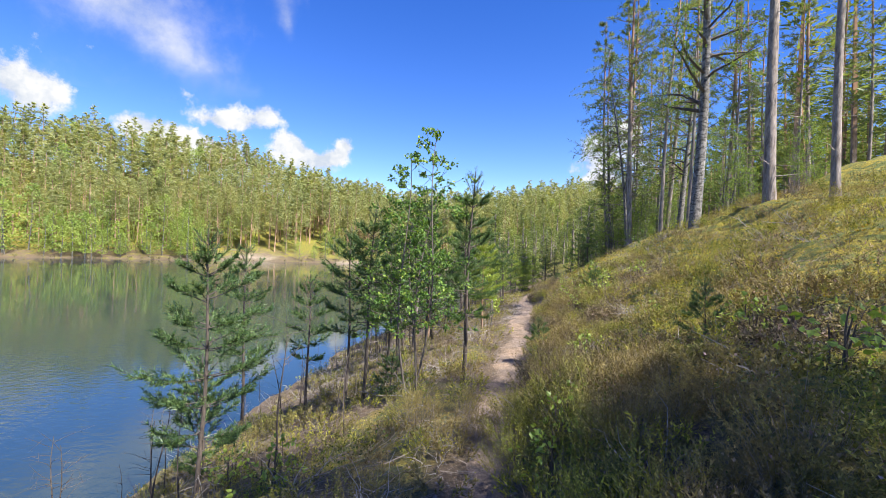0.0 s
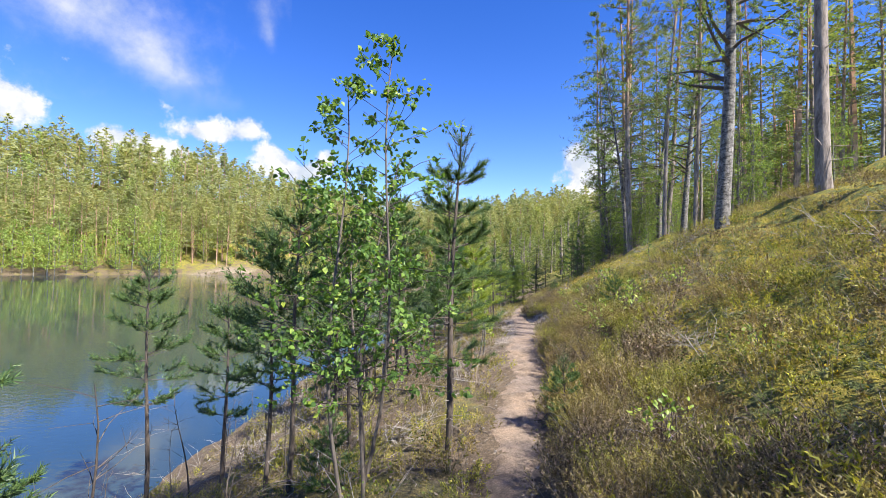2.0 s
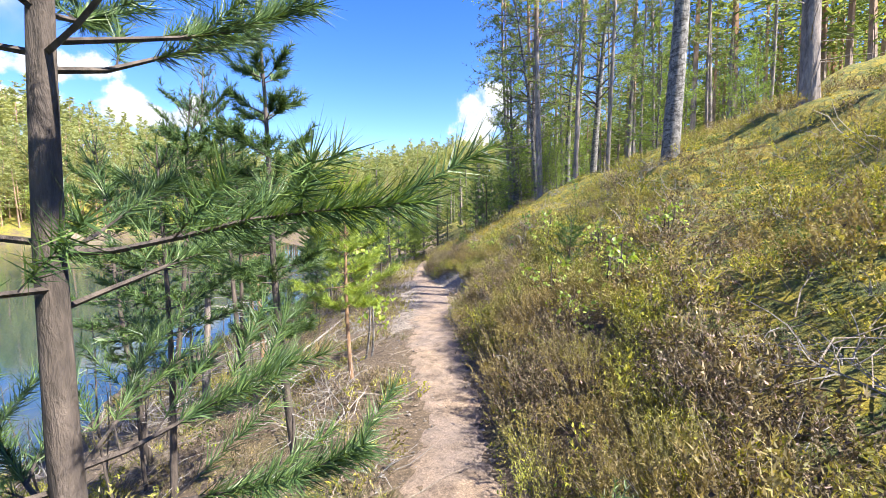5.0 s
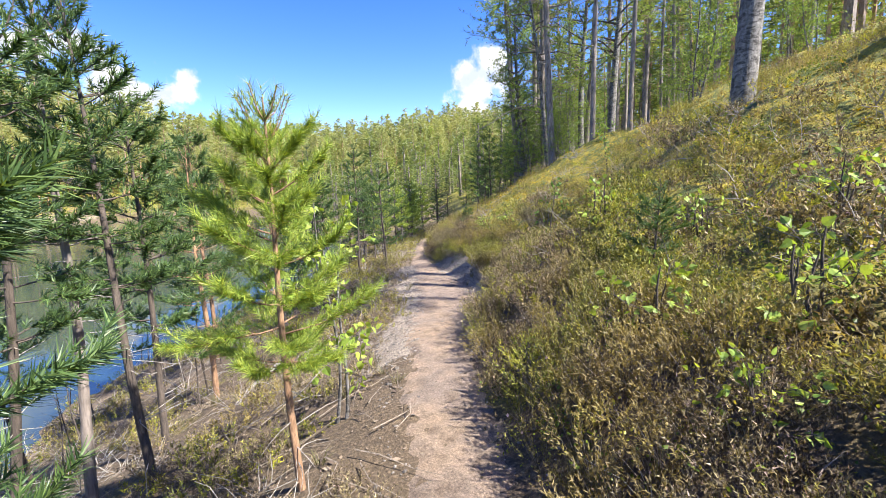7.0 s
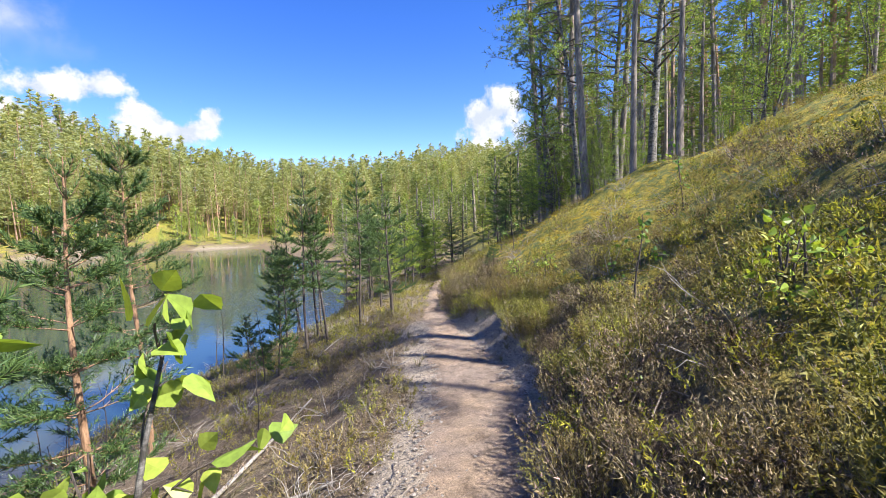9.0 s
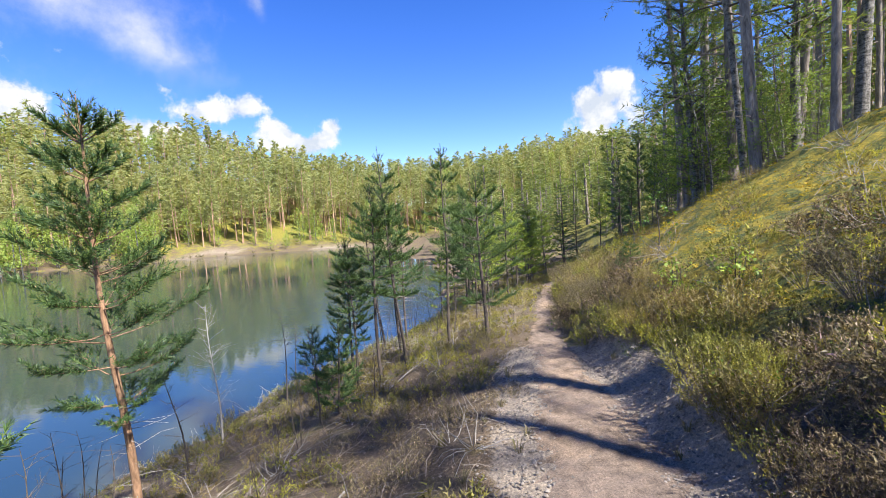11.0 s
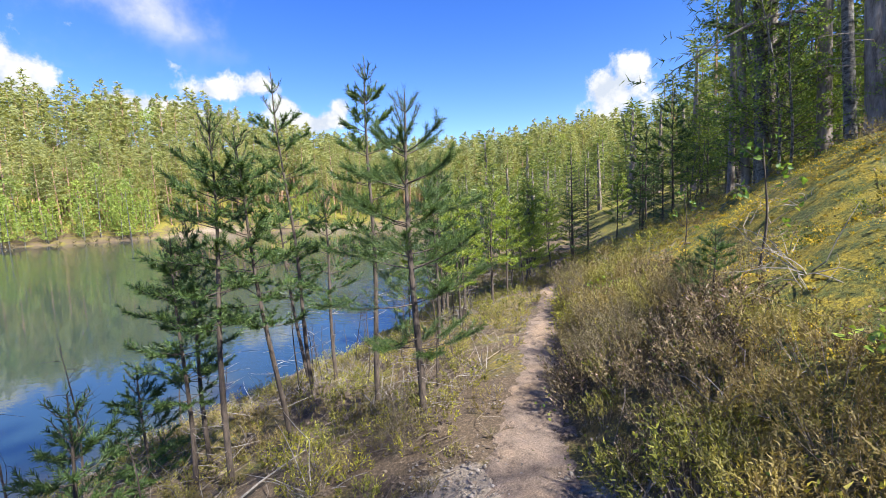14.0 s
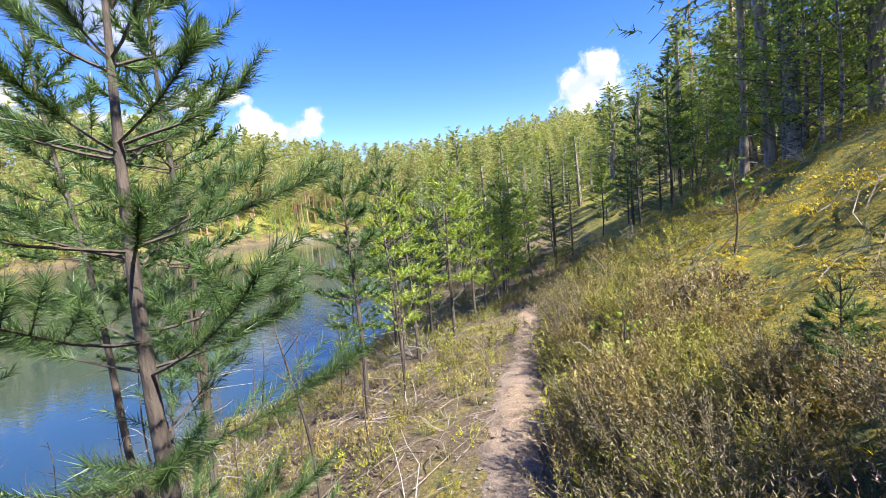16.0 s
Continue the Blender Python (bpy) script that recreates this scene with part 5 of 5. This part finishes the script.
spots = scatter(9000, (0.2, 10, 0.2, 29), lambda x, y: (uphill(x, y) > 0) & off_path(x, y, 0.06) & (uphill(x, y) > gravel_edge(y)) & (uphill(x, y) < 4.5), rng, 0.2)
tone = patchy(spots[:, 0] * 1.3, spots[:, 1] * 1.3, 3.7) + 0.5 * rng.normal(size=len(spots))
mats = [carpet(131, 60, 0.12, 0.22, 0.019), carpet(132, 60, 0.08, 0.22, 0.018)]
golden = (spots[:, 1] > 17.5) & (uphill(spots[:, 0], spots[:, 1]) > 1.3) & (tone > -0.7)
tone = np.where(golden, 9.0, tone)
cushions = [carpet(133, 110, 0.035, 0.21, 0.013), carpet(134, 110, 0.025, 0.21, 0.012)]
for pick, mat, label in ((golden, M_MOSS, "golden feathery moss on the slope"), (~golden & (tone > 0.25), M_BERRY, "creeping green berry shoots on the slope"), ((tone <= 0.25) & (tone > -0.05), M_HEATH_FRESH, "low yellow-green heath shoots on the slope"), (tone <= -0.05, M_HEATH_DRY, "low brown heath shoots on the slope")):
    tagged(new("creeping_shoots", strew(spots[pick], cushions if mat is M_MOSS else mats, rng, 0.8, 1.3)[0].mesh("creeping_shoots", mat)), label, "shrubs", kind="stuff")
mk = [(tuft(93, 13, 0.022, 0.045, 0.003),), (tuft(94, 12, 0.018, 0.04, 0.003),)]
spots = scatter(9000, (0.8, 11, 0, 30), lambda x, y: (uphill(x, y) > 1.0) & (uphill(x, y) < 7) & (moss_share(x, y) + 0.16 * patchy(x, y, 3.0) > 0.6), rng, 0.085)
tagged(new("moss_tufts", strew(spots, mk, rng, 0.8, 1.6, 0.0)[0].mesh("moss_tufts", M_MOSS)), "golden yellow moss cushions on the slope", "moss", kind="stuff")
gk = [(tuft(95, 20, 0.13, 0.10, 0.003),), (tuft(96, 20, 0.10, 0.10, 0.003),)]
spots = scatter(1300, (-5, 6, 0.5, 30), lambda x, y: off_path(x, y, 0.03) & (uphill(x, y) < 0.9) & (x > np.interp(y, SHORE_Y, SHORE_X) - 0.1), rng, 0.26)
tagged(new("dry_grass", strew(spots, gk, rng, 0.5, 1.2, 0.0)[0].mesh("dry_grass", M_GRASS)), "sparse dry grass tufts along path and bank", "grass", kind="stuff")
spots = scatter(1500, (-130, 5, 60, 112), lambda x, y: (beyond(x, y) > -0.4) & (beyond(x, y) < 2.2), rng, 0.8)
tagged(new("shore_reeds", strew(spots, [(tuft(97, 14, 0.55, 0.7, 0.03),)], rng, 0.7, 1.3, 0.0)[0].mesh("shore_reeds", M_GRASS)), "pale reeds along the far shore", "grass", kind="stuff")


# ---- stones, twigs and litter ----
def pebble(seed):
    rng = np.random.default_rng(seed)
    v = np.array([(1, 0, 0), (0.3, 0.9, 0), (-0.8, 0.6, 0), (-0.9, -0.4, 0), (0.1, -1, 0), (0.1, 0.1, 0.6), (0, 0, -0.5)], float) * rng.uniform(0.75, 1.2, (7, 1))
    f = np.array([(i, (i + 1) % 5, 5) for i in range(5)] + [((i + 1) % 5, i, 6) for i in range(5)])
    b = Bag()
    b.add(v, f)
    return b


def strew_small(points, kinds, rng, lo, hi, lift):
    bag = Bag()
    z = ground_z(points[:, 0], points[:, 1])
    for (x, y), zz in zip(points, z):
        s = lo * (hi / lo) ** rng.random() ** 2
        bag.put(kinds[rng.integers(len(kinds))], matrix(x, y, zz + lift + s * 0.2, rng.uniform(0, 6.28), s, (rng.normal() * 0.2, rng.normal() * 0.2)))
    return bag


stones = [pebble(101), pebble(102), pebble(103)]
spots = scatter(26000, (-0.5, 6, 1, 27), lambda x, y: (np.abs(uphill(x, y)) < np.interp(y, PATH_Y, PATH_W) + 0.22) & ((np.abs(uphill(x, y)) > 0.55 * np.interp(y, PATH_Y, PATH_W)) | (patchy(x * 3, y * 3, 0) > 0.1)), rng, 0.03)
spots2 = scatter(64000, (1.2, 6, 11.5, 20), lambda x, y: (uphill(x, y) > -0.95) & (uphill(x, y) < gravel_edge(y) + 0.15) & off_path(x, y, -0.2), rng, 0.025)
spots2 = spots2[(uphill(spots2[:, 0], spots2[:, 1]) > 0.25) | (rng.random(len(spots2)) < 0.4)]
coarse = strew_small(spots2, stones, rng, 0.006, 0.019, 0.010)
tagged(new("coarse_gravel", coarse.mesh("coarse_gravel", M_STONE)), "coarse grey gravel beside the widened footpath", "gravel", kind="stuff")
tagged(new("path_gravel", strew_small(spots, stones, rng, 0.005, 0.022, 0.004).mesh("path_gravel", M_STONE)), "loose grey gravel along the footpath", "gravel", kind="stuff")

flake = Bag()
flake.add([(-1, 0, 0.05), (0, -0.6, 0), (1, 0, 0.12), (0, 0.6, 0.02)], [(0, 1, 2), (0, 2, 3)])
spots = scatter(26000, (-5, 6, 0.5, 29), lambda x, y: off_path(x, y, -0.1) & (uphill(x, y) < 0.8) & (x > np.interp(y, SHORE_Y, SHORE_X)), rng, 0.05)
tagged(new("leaf_litter", strew_small(spots, [flake], rng, 0.010, 0.030, 0.004).mesh("leaf_litter", M_LITTER)), "dry brown leaf litter on the bank", "litter", kind="stuff")

twigs = Bag()
spots = scatter(6500, (-4.5, 8, 1, 28), lambda x, y: off_path(x, y, 0.05) & (uphill(x, y) < 3.5) & (x > np.interp(y, SHORE_Y, SHORE_X) + 0.1) & ((uphill(x, y) < 0) | (patchy(x, y, 2) > 0.4)), rng, 0.12)
for x, y in spots:
    a, ln = rng.uniform(0, 6.28), rng.uniform(0.15, 0.7)
    q = np.array([[x + np.cos(a) * ln * k, y + np.sin(a) * ln * k, 0] for k in (0, 0.35, 0.7, 1.0)]) + rng.normal(size=(4, 3)) * [0.02, 0.02, 0]
    q[:, 2] = ground_z(q[:, 0], q[:, 1]) + 0.02 + rng.random(4) * (0.12 if uphill(x, y) > 0 else 0.05)
    tube(twigs, q, np.array([0.006, 0.005, 0.003, 0.0015]) * rng.uniform(0.5, 1.0), 3)
tagged(new("fallen_twigs", twigs.mesh("fallen_twigs", M_TWIG)), "brown fallen twigs strewn on the bank", "twigs", kind="stuff")


def stick(points, r, label):
    b = Bag()
    q = np.array([(x, y, gz(x, y) + dz) for x, y, dz in points])
    tube(b, q, np.linspace(r, r * 0.4, len(q)), 6)
    ob = new("fallen_branch", b.mesh("fallen_branch", M_DEAD, True))
    return tagged(ob, label, "branch", "fallen branches")


stick([(3.35, 13.1, 0.05), (3.6, 13.35, 0.22), (3.75, 13.6, 0.30), (3.7, 13.8, 0.28)], 0.010, "pale forked dead branch lying in the heather")
stick([(1.0, 13.8, 0.03), (1.3, 13.75, 0.03), (1.6, 13.7, 0.04)], 0.016, "short pale dead branch on the bank")
stick([(0.1, 14.0, 0.03), (0.5, 14.9, 0.05), (0.9, 15.8, 0.04), (1.25, 16.4, 0.06)], 0.03, "long dark fallen branch on the bank")
stick([(1.2, 19.7, 0.03), (1.5, 20.0, 0.08), (1.8, 20.3, 0.10)], 0.013, "pale broken branch on the bank")
stick([(4.1, 16.6, 0.03), (4.3, 16.85, 0.06), (4.7, 17.0, 0.09)], 0.009, "crooked dead branch at the path edge")
rock = [pebble(111), pebble(112)]
for i, (x, y, s) in enumerate(((4.3, 17.75, 0.055), (4.6, 17.5, 0.04), (4.9, 19.4, 0.04), (4.1, 18.0, 0.04), (3.9, 15.5, 0.036), (2.7, 12.2, 0.04), (2.6, 11.7, 0.032))):
    b = Bag()
    b.put(rock[i % 2], matrix(0, 0, 0, i, s))
    ob = tagged(new("stone", b.mesh("stone", M_STONE)), "pale grey stone at the path edge", "stone", "stones at the path edge")
    ob.location = (x, y, gz(x, y) + s * 0.15)
